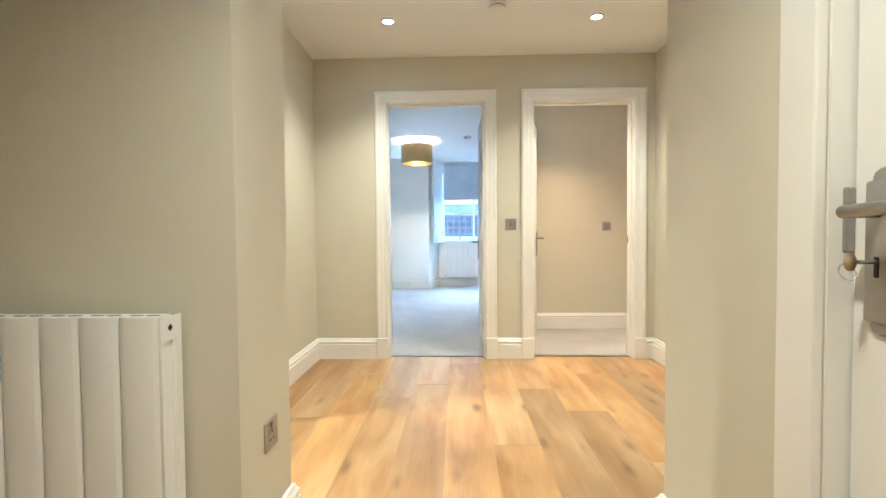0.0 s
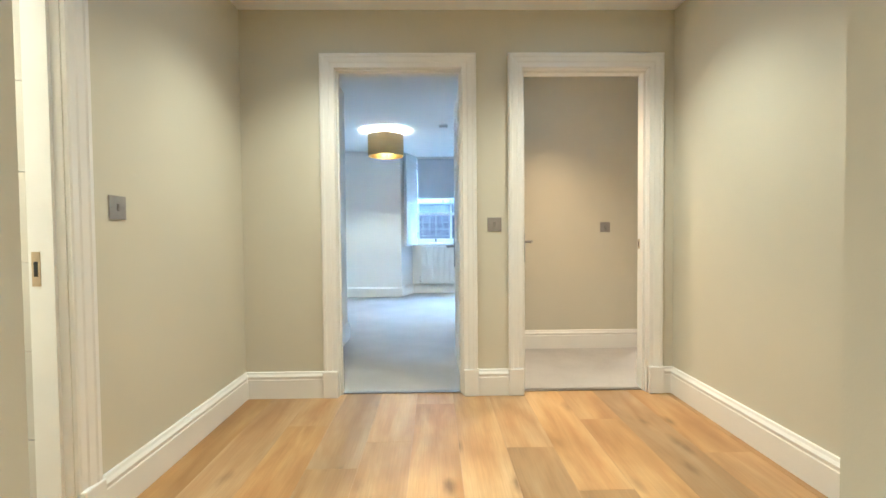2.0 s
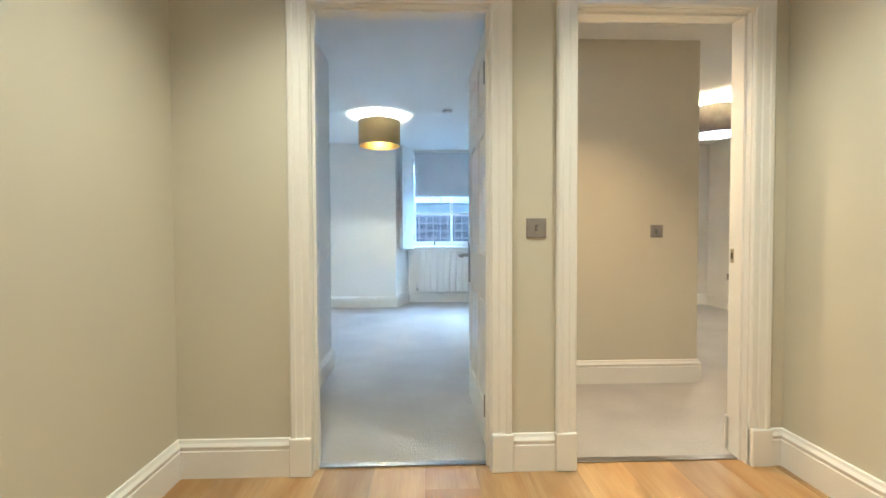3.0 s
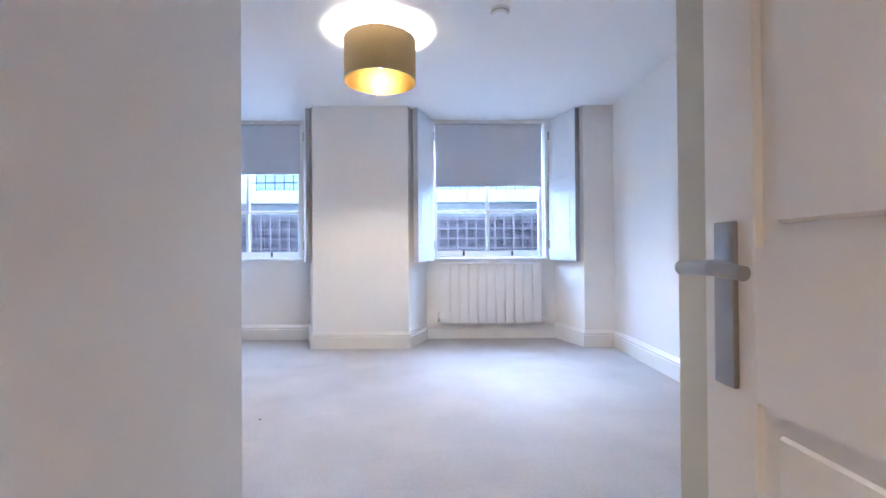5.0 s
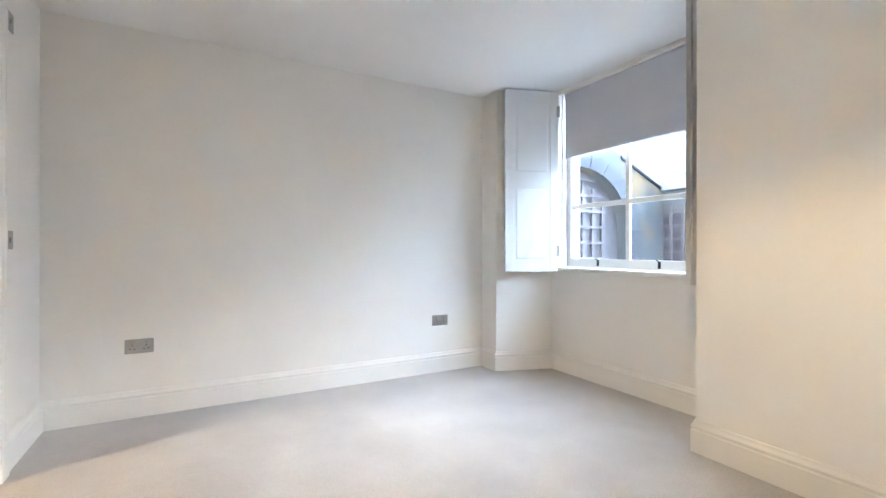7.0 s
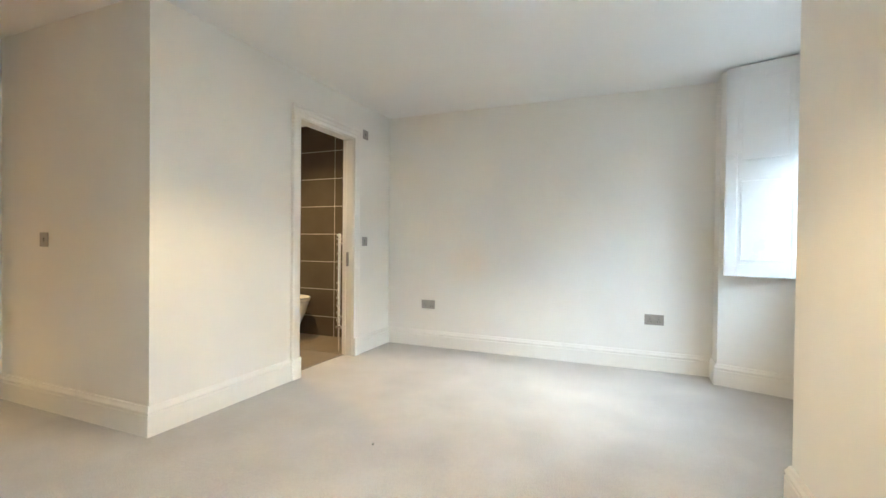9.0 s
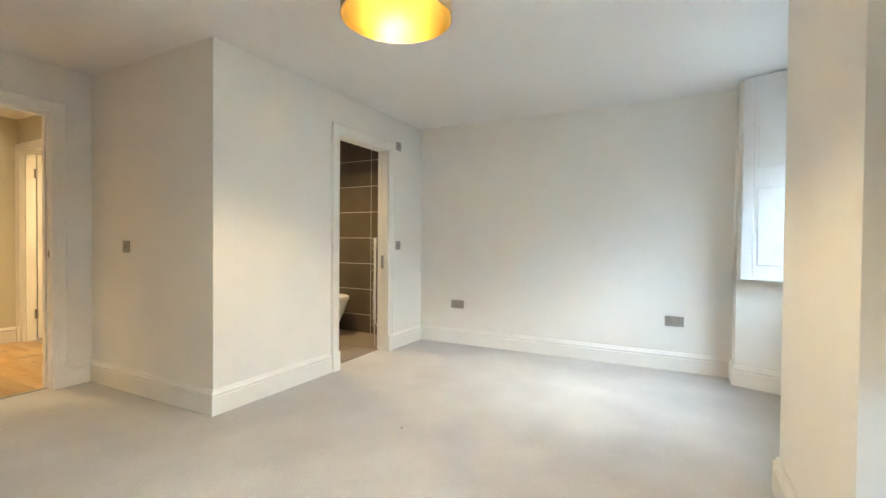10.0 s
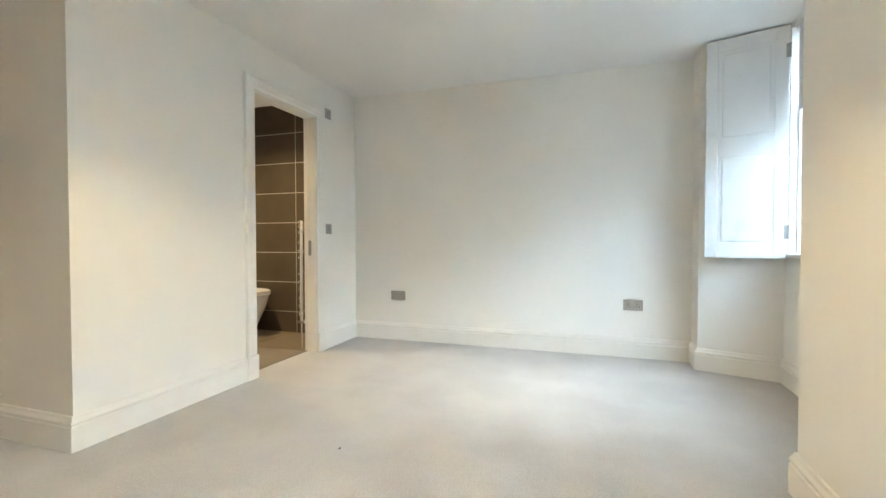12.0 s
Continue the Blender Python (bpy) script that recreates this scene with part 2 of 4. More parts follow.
        last = v.outputs["Vector"]
    t.links.new(last, b.inputs["Base Color"])
    rr = t.nodes.new("ShaderNodeMapRange")
    rr.inputs["To Min"].default_value, rr.inputs["To Max"].default_value = 0.32, 0.48
    t.links.new(cloud.outputs["Fac"], rr.inputs["Value"])
    t.links.new(rr.outputs["Result"], b.inputs["Roughness"])
    bp = t.nodes.new("ShaderNodeBump")
    bp.inputs["Strength"].default_value, bp.inputs["Distance"].default_value = 0.15, 0.001
    t.links.new(grain.outputs["Fac"], bp.inputs["Height"])
    t.links.new(bp.outputs["Normal"], b.inputs["Normal"])
    return m


OAK = oak_material()
JOINT = material("pale_joint_filler", (0.45, 0.32, 0.18), 0.7, vary=0.1, scale=20, bump=0.1)
GLASS = bpy.data.materials.new("window_glass")
GLASS.use_nodes = True
_b = GLASS.node_tree.nodes["Principled BSDF"]
_b.inputs["Transmission Weight"].default_value = 1.0
_b.inputs["Roughness"].default_value = 0.0
_b.inputs["IOR"].default_value = 1.45
_b.inputs["Base Color"].default_value = (0.97, 0.985, 0.99, 1)

# ---- mesh helpers ----


def box(bm, x0, x1, y0, y1, z0, z1, bevel=0.0, segments=2):
    m = Matrix.Translation(((x0 + x1) / 2, (y0 + y1) / 2, (z0 + z1) / 2)) @ Matrix.Diagonal((abs(x1 - x0), abs(y1 - y0), abs(z1 - z0), 1))
    made = bmesh.ops.create_cube(bm, size=1, matrix=m)["verts"]
    if bevel:
        edges = list({e for v in made for e in v.link_edges})
        bmesh.ops.bevel(bm, geom=edges, offset=bevel, segments=segments, affect="EDGES", profile=0.5)
    return bm


def prism(bm, pts, z0, z1):
    """A plan outline (counter-clockwise) raised from z0 to z1."""
    low = [bm.verts.new((x, y, z0)) for x, y in pts]
    top = [bm.verts.new((x, y, z1)) for x, y in pts]
    bm.faces.new(top)
    bm.faces.new(low[::-1])
    n = len(pts)
    for i in range(n):
        bm.faces.new((low[i], low[(i + 1) % n], top[(i + 1) % n], top[i]))
    return bm


def rod(bm, a, b, r, sides=12, r2=None):
    a, b = Vector(a), Vector(b)
    d = b - a
    m = Matrix.Translation((a + b) / 2) @ d.to_track_quat("Z", "Y").to_matrix().to_4x4()
    bmesh.ops.create_cone(bm, cap_ends=True, segments=sides, radius1=r, radius2=r if r2 is None else r2, depth=d.length, matrix=m)
    return bm


def lathe(bm, profile, sides=32, m=None):
    """Rings of (radius, z) about the z axis."""
    m = m or Matrix.Identity(4)
    rings = []
    for r, z in profile:
        if r < 1e-5:
            rings.append([bm.verts.new(m @ Vector((0, 0, z)))])
        else:
            rings.append([bm.verts.new(m @ Vector((r * math.cos(2 * math.pi * k / sides), r * math.sin(2 * math.pi * k / sides), z))) for k in range(sides)])
    for a, b in zip(rings, rings[1:]):
        for k in range(sides):
            q = (k + 1) % sides
            vs = [a[k % len(a)], a[q % len(a)], b[q % len(b)], b[k % len(b)]]
            vs = list(dict.fromkeys(vs))
            if len(vs) > 2:
                bm.faces.new(vs)
    return bm


def sweep(bm, path, profile, place=None):
    """Sweeps (out, up) along a plan path, mitred; out is to the left of the way."""
    n = len(path)
    rings = []
    for i, p in enumerate(path):
        p = Vector(p)
        a = (p - Vector(path[i - 1])).normalized() if i else None
        b = (Vector(path[i + 1]) - p).normalized() if i < n - 1 else None
        na = Vector((-a.y, a.x)) if a else None
        nb = Vector((-b.y, b.x)) if b else None
        if na and nb:
            mid = (na + nb).normalized()
            nrm = mid / max(0.2, mid.dot(na))
        else:
            nrm = na or nb
        ring = []
        for o, u in profile:
            q = Vector((p.x + nrm.x * o, p.y + nrm.y * o, u))
            ring.append(bm.verts.new(place @ q if place else q))
        rings.append(ring)
    k = len(profile)
    for r, s in zip(rings, rings[1:]):
        for j in range(k):
            bm.faces.new((r[j], s[j], s[(j + 1) % k], r[(j + 1) % k]))
    bm.faces.new(rings[0])
    bm.faces.new(rings[-1][::-1])
    return bm


def mesh_object(name, bm, mat, smooth=False):
    bmesh.ops.recalc_face_normals(bm, faces=bm.faces[:])
    data = bpy.data.meshes.new(name)
    bm.to_mesh(data)
    bm.free()
    if smooth:
        for f in data.polygons:
            f.use_smooth = True
        data.set_sharp_from_angle(angle=radians(35))
    data.materials.append(mat)
    return new(name, data)


def part(name, bm, mat, parent, label="", smooth=False):
    ob = mesh_object(name, bm, mat, smooth)
    ob.parent = parent
    if label:
        ob["label"] = label
    return ob


def thing(name, m, label, category, group="", kind=""):
    ob = new(name)
    ob.empty_display_size = 0.1
    ob.matrix_basis = m
    return tagged(ob, label, category, group, kind)


def structure(name, bm, mat, label="", category="wall", smooth=False):
    return tagged(mesh_object(name, bm, mat, smooth), label, category, "", "structure")


def B():
    return bmesh.new()


def wall_box(name, x0, x1, y0, y1, mat, label, openings=(), along="x", z0=-0.05, z1=CEIL):
    """A wall with openings (start, end, bottom, top) cut through along x or y."""
    bm = B()
    s, e = (x0, x1) if along == "x" else (y0, y1)

    def put(a, b, lo, hi):
        if b - a > 1e-4 and hi - lo > 1e-4:
            if along == "x":
                box(bm, a, b, y0, y1, lo, hi)
            else:
                box(bm, x0, x1, a, b, lo, hi)
    at = s
    for a, b, lo, hi in sorted(openings):
        put(at, a, z0, z1)
        put(a, b, z0, lo)
        put(a, b, hi, z1)
        at = b
    put(at, e, z0, z1)
    return structure(name, bm, mat, label)


# ---- walls, floors and ceiling ----
H = 1.985
FRONT_Y = 4.506
wall_box("wall_hall_far", -2.83, 2.27, 0.0, 0.06, HALL_PAINT, "beige painted hall wall with two doorways", [(0.09, 0.852, -0.05, H), (1.22, 1.99, -0.05, H)])
wall_box("wall_bedroom_entry", -2.83, 4.82, 0.06, 0.12, ROOM_PAINT, "off-white painted wall on the room side of the doorways", [(0.09, 0.852, -0.05, H), (1.22, 1.99, -0.05, H)])
wall_box("wall_hall_left", -0.595, -0.475, -2.056, 0.0, HALL_PAINT, "beige painted hall wall with bathroom doorway", [(-1.99, -1.29, -0.05, H)], "y")
wall_box("wall_vestibule_radiator", -2.4, 0.08, -2.386, -2.056, HALL_PAINT, "beige painted thick wall end beside the hall opening")
wall_box("wall_vestibule_left", -1.22, -1.10, -4.3, -2.386, HALL_PAINT, "beige painted vestibule wall", (), "y")
wall_box("wall_vestibule_back", -1.22, 1.40, -4.42, -4.3, HALL_PAINT, "beige painted vestibule wall")
wall_box("wall_front_door", 1.26, 1.40, -4.3, -2.10, HALL_PAINT, "beige painted wall with the front door", [(-3.465, -2.685, -0.05, 2.01)], "y")
wall_box("wall_hall_near_right", 1.40, 2.25, -2.22, -2.10, HALL_PAINT, "beige painted hall wall")
wall_box("wall_hall_right", 2.15, 2.27, -2.10, 0.0, HALL_PAINT, "beige painted hall wall", (), "y")
wall_box("wall_bathroom_west", -2.42, -2.30, -2.056, -1.10, PALE_TILE, "cream tiled bathroom wall", (), "y")
wall_box("wall_bathroom_north", -2.30, -0.595, -1.20, -1.10, GROUT, "cream tiled bathroom wall")
wall_box("wall_corridor_left", -0.282, -0.162, 0.12, 1.56, ROOM_PAINT, "off-white painted wall of the entry passage", (), "y")
wall_box("wall_ensuite", -2.71, -0.282, 1.45, 1.56, ROOM_PAINT, "off-white painted wall with the shower room doorway", [(-2.03, -1.31, -0.05, 1.985)])
wall_box("wall_bedroom_left", -2.83, -2.69, 0.12, FRONT_Y, ROOM_PAINT, "off-white painted bedroom wall", (), "y")
wall_box("wall_corridor_right", 0.98, 1.08, 0.12, 1.10, ROOM_PAINT, "off-white painted wall of the entry passage", (), "y")
wall_box("wall_lobby", 0.98, 2.44, 1.10, 1.22, HALL_PAINT, "beige painted lobby wall")
wall_box("wall_bedroom_right", 2.125, 2.44, 1.22, FRONT_Y, ROOM_PAINT, "off-white painted bedroom wall", (), "y")
wall_box("wall_second_room_right", 4.70, 4.82, 0.12, 4.80, ROOM_PAINT, "off-white painted wall of the second bedroom", (), "y")
# Unseen and left without its window, to keep daylight off the lobby.
wall_box("wall_second_room_solid", 2.44, 4.70, 4.50, 4.80, ROOM_PAINT, "off-white solid wall keeping daylight out of the second bedroom")

# window wall: splayed recesses down to the floor
WIN = [("left", -1.630), ("right", 0.986)]
FRONT, BACK, OUT = 4.506, 4.98, 5.30
HF, HB = 0.848, 0.69
prism(bm := B(), [(-2.83, FRONT), (WIN[0][1] - HF, FRONT), (WIN[0][1] - HB, BACK), (WIN[0][1] - HB, OUT), (-2.83, OUT)], -0.05, CEIL)
structure("wall_window_left", bm, ROOM_PAINT, "off-white painted splayed wall beside the window")
prism(bm := B(), [(WIN[0][1] + HF, FRONT), (WIN[1][1] - HF, FRONT), (WIN[1][1] - HB, BACK), (WIN[1][1] - HB, OUT), (WIN[0][1] + HB, OUT), (WIN[0][1] + HB, BACK)], -0.05, CEIL)
structure("wall_pier", bm, ROOM_PAINT, "off-white painted pier between the two windows")
prism(bm := B(), [(WIN[1][1] + HF, FRONT), (2.44, FRONT), (2.44, OUT), (WIN[1][1] + HB, OUT), (WIN[1][1] + HB, BACK)], -0.05, CEIL)
structure("wall_window_right", bm, ROOM_PAINT, "off-white painted splayed wall beside the window")
for side, cx in WIN:
    bm = box(B(), cx - HB, cx + HB, BACK, OUT, -0.05, 0.835)
    structure("wall_under_window", bm, ROOM_PAINT, "off-white painted wall under the window sill")

structure("ceiling", box(B(), -2.95, 4.95, -4.5, 5.30, CEIL, CEIL + 0.12), CEIL_PAINT, "smooth white painted ceiling", "ceiling")
floor = structure("floor_hall", box(B(), -1.25, 2.27, -4.45, 0.06, -0.12, -0.0009), JOINT, "oak plank hall floor", "floor")
structure("floor_carpet", box(B(), -2.83, 4.82, 0.06, 5.0, -0.12, 0.002), CARPET, "pale grey-beige fitted carpet", "carpet")

# ---- skirting boards ----
SKIRT = [(0, 0), (0.022, 0), (0.022, 0.112), (0.018, 0.116), (0.018, 0.124), (0.022, 0.128), (0.022, 0.134), (0.013, 0.146), (0.009, 0.158), (0.0, 0.160)]


def skirting(path, label="white painted moulded skirting board"):
    return structure("baseboard", sweep(B(), path, SKIRT), GLOSS, label, "skirting board")


# out is to the left of the way walked
skirting([(0.0, 0.0), (-0.475, 0.0), (-0.475, -1.205)])
skirting([(1.128, 0.0), (0.942, 0.0)])
skirting([(1.26, -2.59), (1.26, -2.10), (2.15, -2.10), (2.15, 0.0), (2.085, 0.0)])
skirting([(-0.475, -2.056), (0.08, -2.056), (0.08, -2.386), (-1.10, -2.386), (-1.10, -4.3), (1.26, -4.3), (1.26, -3.56)])
skirting([(-2.118, 1.56), (-2.69, 1.56), (-2.69, FRONT), (WIN[0][1] - HF, FRONT), (WIN[0][1] - HB, BACK), (WIN[0][1] + HB, BACK), (WIN[0][1] + HF, FRONT),
          (WIN[1][1] - HF, FRONT), (WIN[1][1] - HB, BACK), (WIN[1][1] + HB, BACK), (WIN[1][1] + HF, FRONT), (2.125, FRONT), (2.125, 1.22), (0.98, 1.22), (0.98, 0.12), (0.942, 0.12)][::-1])
skirting([(0.0, 0.12), (-0.162, 0.12), (-0.162, 1.56), (-1.222, 1.56)][::-1])
skirting([(1.13, 0.12), (1.08, 0.12), (1.08, 1.10), (2.44, 1.10), (2.44, 4.50), (4.70, 4.50), (4.70, 0.12), (2.08, 0.12)][::-1])

# ---- doors ----
ARCH = [(0.0, 0.0), (0.0, 0.014), (0.006, 0.018), (0.030, 0.017), (0.036, 0.021), (0.060, 0.024), (0.066, 0.028), (0.080, 0.028), (0.088, 0.022), (0.088, 0.0)]


def architrave(parent, m, width, height, label=""):
    """Moulded surround of an opening; m: u along the wall, w out of the wall, v up."""
    bm = B()
    rings = []
    for u, v, du, dv in ((0, 0, -1, 0), (0, height, -1, 1), (width, height, 1, 1), (width, 0, 1, 0)):
        rings.append([bm.verts.new(m @ Vector((u + du * o, d, v + dv * o))) for o, d in ARCH])
    k = len(ARCH)
    for r, s in zip(rings, rings[1:]):
        for j in range(k):
            bm.faces.new((r[j], s[j], s[(j + 1) % k], r[(j + 1) % k]))
    bm.faces.new(rings[0])
    bm.faces.new(rings[-1][::-1])
    part("architrave", bm, GLOSS, parent, label)
    for u0, u1 in ((-0.093, 0.0), (width, width + 0.093)):
        bm = box(B(), u0, u1, 0.0, 0.034, 0.0, 0.165, 0.006, 2)
        bm.transform(m)
        part("plinth_block", bm, GLOSS, parent)


def door_lining(parent, m, width, height, thick, stop_at):
    bm = B()
    for u0, u1, v0, v1 in ((-0.022, 0.004, 0, height + 0.02), (width - 0.004, width + 0.022, 0, height + 0.02)):
        box(bm, u0, u1, -thick + 0.001, -0.001, v0, v1)
    box(bm, 0.004, width - 0.004, -thick + 0.001, -0.001, height - 0.004, height + 0.02)
    bm.transform(m)
    part("door_lining", bm, GLOSS, parent)
    if stop_at is not None:
        bm = B()
        box(bm, 0.004, 0.016, -stop_at - 0.035, -stop_at, 0.0, height - 0.004)
        box(bm, width - 0.016, width - 0.004, -stop_at - 0.035, -stop_at, 0.0, height - 0.004)
        box(bm, 0.016, width - 0.016, -stop_at - 0.035, -stop_at, height - 0.016, height - 0.004)
        bm.transform(m)
        part("door_stop", bm, GLOSS, parent)


def lever_handle(parent, m, flip=1, plate=(0.042, 0.23), reach=0.115):
    """A lever on a back plate; local x along the door, y out of it, z up."""
    bm = box(B(), -plate[0] / 2, plate[0] / 2, 0.0, 0.009, -plate[1] * 0.72, plate[1] * 0.28, 0.003)
    bm.transform(m)
    h = part("handle_plate", bm, NICKEL, parent, "satin nickel back plate", True)
    bm = B()
    rod(bm, (0, 0.006, 0), (0, 0.062, 0), 0.010, 14)
    rod(bm, (-0.009 * flip, 0.062, 0), (reach * flip * 0.6, 0.066, 0.002), 0.0105, 14)
    rod(bm, (reach * flip * 0.58, 0.066, 0.002), (reach * flip, 0.060, -0.003), 0.0105, 14, 0.009)
    bm.transform(m)
    lv = part("lever", bm, NICKEL, parent, "satin nickel lever", True)
    return h, lv


def hinge(parent, m):
    bm = box(B(), -0.016, 0.016, 0.0, 0.003, -0.05, 0.05)
    rod(bm, (0.0, 0.006, -0.05), (0.0, 0.006, 0.05), 0.006, 10)
    bm.transform(m)
    return part("hinge", bm, NICKEL, parent)


def panel_leaf(parent, width=0.755, height=1.975, thick=0.036, name="leaf"):
    """A moulded six-panel door leaf; hinge edge at x = 0, faces at y = 0 and y = thick."""
    st, mid = 0.105, 0.095
    cols = [(st, (width - mid) / 2), ((width + mid) / 2, width - st)]
    rows = [(0.20, 0.72), (0.92, 1.50), (1.60, height - 0.11)]
    bm = B()
    box(bm, 0, st, 0, thick, 0.006, height, 0.002, 1)
    box(bm, width - st, width, 0, thick, 0.006, height, 0.002, 1)
    for lo, hi in ((0.006, 0.20), (0.72, 0.92), (1.50, 1.60), (height - 0.11, height)):
        box(bm, st, width - st, 0.0003, thick - 0.0003, lo, hi)
    for lo, hi in rows:
        box(bm, cols[0][1], cols[1][0], 0.0003, thick - 0.0003, lo, hi)
    leaf = part(name, bm, GLOSS, parent)
    for a, b in cols:
        for lo, hi in rows:
            bm = box(B(), a, b, 0.012, thick - 0.012, lo, hi)
            for y0, y1 in ((0.004, 0.0125), (thick - 0.0125, thick - 0.004)):
                box(bm, a + 0.03, b - 0.03, y0, y1, lo + 0.03, hi - 0.03, 0.004, 1)
            part("panel", bm, GLOSS, leaf)
    return leaf


U_X = lambda x, y: Matrix(((1, 0, 0, x), (0, -1, 0, y), (0, 0, 1, 0), (0, 0, 0, 1)))   # out towards -y
V_X = lambda x, y: Matrix(((1, 0, 0, x), (0, 1, 0, y), (0, 0, 1, 0), (0, 0, 0, 1)))    # out towards +y
P_Y = lambda x, y: Matrix(((0, 1, 0, x), (1, 0, 0, y), (0, 0, 1, 0), (0, 0, 0, 1)))    # out towards +x
N_Y = lambda x, y: Matrix(((0, -1, 0, x), (1, 0, 0, y), (0, 0, 1, 0), (0, 0, 0, 1)))   # out towards -x


def strike(parent, m):
    bm = box(B(), -0.011, 0.011, 0.0, 0.002, -0.032, 0.032)
    bm.transform(m)
    s = part("strike_plate", bm, BRASS, parent, "dull metal strike plate")
    # Proud dark block painting the shade inside the strike opening.
    bm = box(B(), -0.005, 0.005, 0.0015, 0.003, -0.014, 0.014)
    bm.transform(m)
    part("strike_hole_shade", bm, DARK, s)


# bedroom doorway, leaf swung into the room
d1 = thing("door_1", pose(0, 0, 0), "white panelled bedroom door standing open in its frame", "door", kind="structure")
architrave(d1, U_X(0.09, 0.0), 0.762, H)
architrave(d1, V_X(0.09, 0.12), 0.762, H)
door_lining(d1, U_X(0.09, 0.0), 0.762, H, 0.12, 0.03)
strike(d1, N_Y(0.094, 0.10) @ pose(0, 0, 0.98, 0, 0, 180))
leaf = panel_leaf(d1)
leaf.matrix_basis = pose(0.890, 0.135, 0.004, 0, 0, 90.9)
lever_handle(leaf, pose(0.70, 0.036, 0.893), -1)
lever_handle(leaf, pose(0.70, 0.0, 0.893) @ Matrix.Diagonal((1, -1, 1, 1)), -1)
for hz in (0.23, 1.75):
    hinge(d1, pose(0.849, 0.128, hz, 0, 0, 90))

# second bedroom doorway
d2 = thing("door_2", pose(0, 0, 0), "white panelled door to the second bedroom standing open", "door", kind="structure")
architrave(d2, U_X(1.22, 0.0), 0.77, H)
architrave(d2, V_X(1.22, 0.12), 0.77, H)
door_lining(d2, U_X(1.22, 0.0), 0.77, H, 0.12, 0.03)
strike(d2, N_Y(1.986, 0.106) @ pose(0, 0, 0.918))
leaf = panel_leaf(d2)
leaf.matrix_basis = pose(1.185, 0.14, 0.004, 0, 0, 73)
lever_handle(leaf, pose(0.70, 0.0, 0.925) @ Matrix.Diagonal((1, -1, 1, 1)), -1)
lever_handle(leaf, pose(0.70, 0.036, 0.925), -1)

# bathroom doorway off the hall
d3 = thing("door_3", pose(0, 0, 0), "white panelled bathroom door standing open inwards", "door", kind="structure")
architrave(d3, P_Y(-0.475, -1.99), 0.70, H)
door_lining(d3, P_Y(-0.475, -1.99), 0.70, H, 0.12, 0.03)
strike(d3, Matrix(((1, 0, 0, -0.57), (0, -1, 0, -1.294), (0, 0, 1, 0.885), (0, 0, 0, 1))) @ Matrix.Diagonal((1.2, 1, 1.7, 1)))
leaf = panel_leaf(d3, 0.69)
leaf.matrix_basis = pose(-0.605, -1.985, 0.004, 0, 0, 172)
lever_handle(leaf, pose(0.63, 0.036, 0.945), -1)
for hz in (0.28, 1.78):
    hinge(d3, pose(-0.592, -1.984, hz, 0, 0, 0))

# shower room doorway with a sliding door in its pocket
d4 = thing("door_4", pose(0, 0, 0), "white doorway with a sliding door pushed into its pocket", "door", kind="structure")
architrave(d4, V_X(-2.03, 1.56), 0.72, 1.985)
bm = B()
box(bm, -1.314, -1.288, 1.449, 1.559, 0, 2.0)
box(bm, -2.052, -2.026, 1.533, 1.559, 0, 2.0)
box(bm, -2.052, -2.026, 1.449, 1.487, 0, 2.0)
box(bm, -2.026, -1.314, 1.449, 1.559, 1.979, 2.003)
part("door_lining", bm, GLOSS, d4)
sl = part("sliding_leaf", box(B(), -2.70, -2.034, 1.492, 1.528, 0.006, 1.975, 0.002, 1), GLOSS, d4)
bm = box(B(), -2.035, -2.017, 1.492, 1.516, 0.82, 0.95, 0.006, 2)
part("edge_pull", bm, NICKEL, sl, "satin nickel edge pull")

# front door
d5 = thing("door_5", pose(0, 0, 0), "white front door with long handle plate and keys", "door", kind="structure")
for u0, u1, v0, v1 in ((-0.088, 0.0, 0, 2.098), (0.78, 0.868, 0, 2.098), (0.0, 0.78, 2.01, 2.098)):
    bm = box(B(), u0, u1, 0.0, 0.022, v0, v1, 0.004, 2)
    bm.transform(N_Y(1.26, -3.465))
    part("architrave", bm, GLOSS, d5)
door_lining(d5, N_Y(1.26, -3.465), 0.78, 2.01, 0.14, None)
bm = box(B(), 1.300, 1.345, -3.459, -2.693, 0.006, 2.003, 0.003)
fl = part("leaf", bm, GLOSS, d5)
for y0, y1, z0, z1 in ((-3.340, -3.130, 0.22, 0.74), (-3.050, -2.840, 0.22, 0.74), (-3.340, -3.130, 1.2, 1.85), (-3.050, -2.840, 1.2, 1.85)):
    bm = box(B(), 1.296, 1.301, y0, y1, z0, z1, 0.003, 1)
    part("panel", bm, GLOSS, fl)
PL = N_Y(1.30, -2.747) @ pose(0, 0, 0.968)
bm = box(B(), -0.024, 0.024, 0.0, 0.011, -0.148, 0.080, 0.005)
bm.transform(PL)
hp = part("handle_plate", bm, STEEL, fl, "grey metal long back plate", True)
for sz in (0.082, -0.150):
    bm = B()
    lathe(bm, [(0.0, 0.006), (0.016, 0.005), (0.019, 0.0), (0.0, 0.0)], 18, PL @ pose(0, 0, sz, -90, 0, 0))
    part("plate_end", bm, STEEL, hp, smooth=True)
bm = B()
rod(bm, (0, 0.008, 0.03), (0, 0.058, 0.03), 0.010, 14)
rod(bm, (0.009, 0.058, 0.03), (-0.06, 0.060, 0.033), 0.0105, 14)
rod(bm, (-0.058, 0.060, 0.033), (-0.125, 0.052, 0.028), 0.0105, 14, 0.008)
bm.transform(PL)
part("lever", bm, NICKEL, hp, "satin grey lever", True)
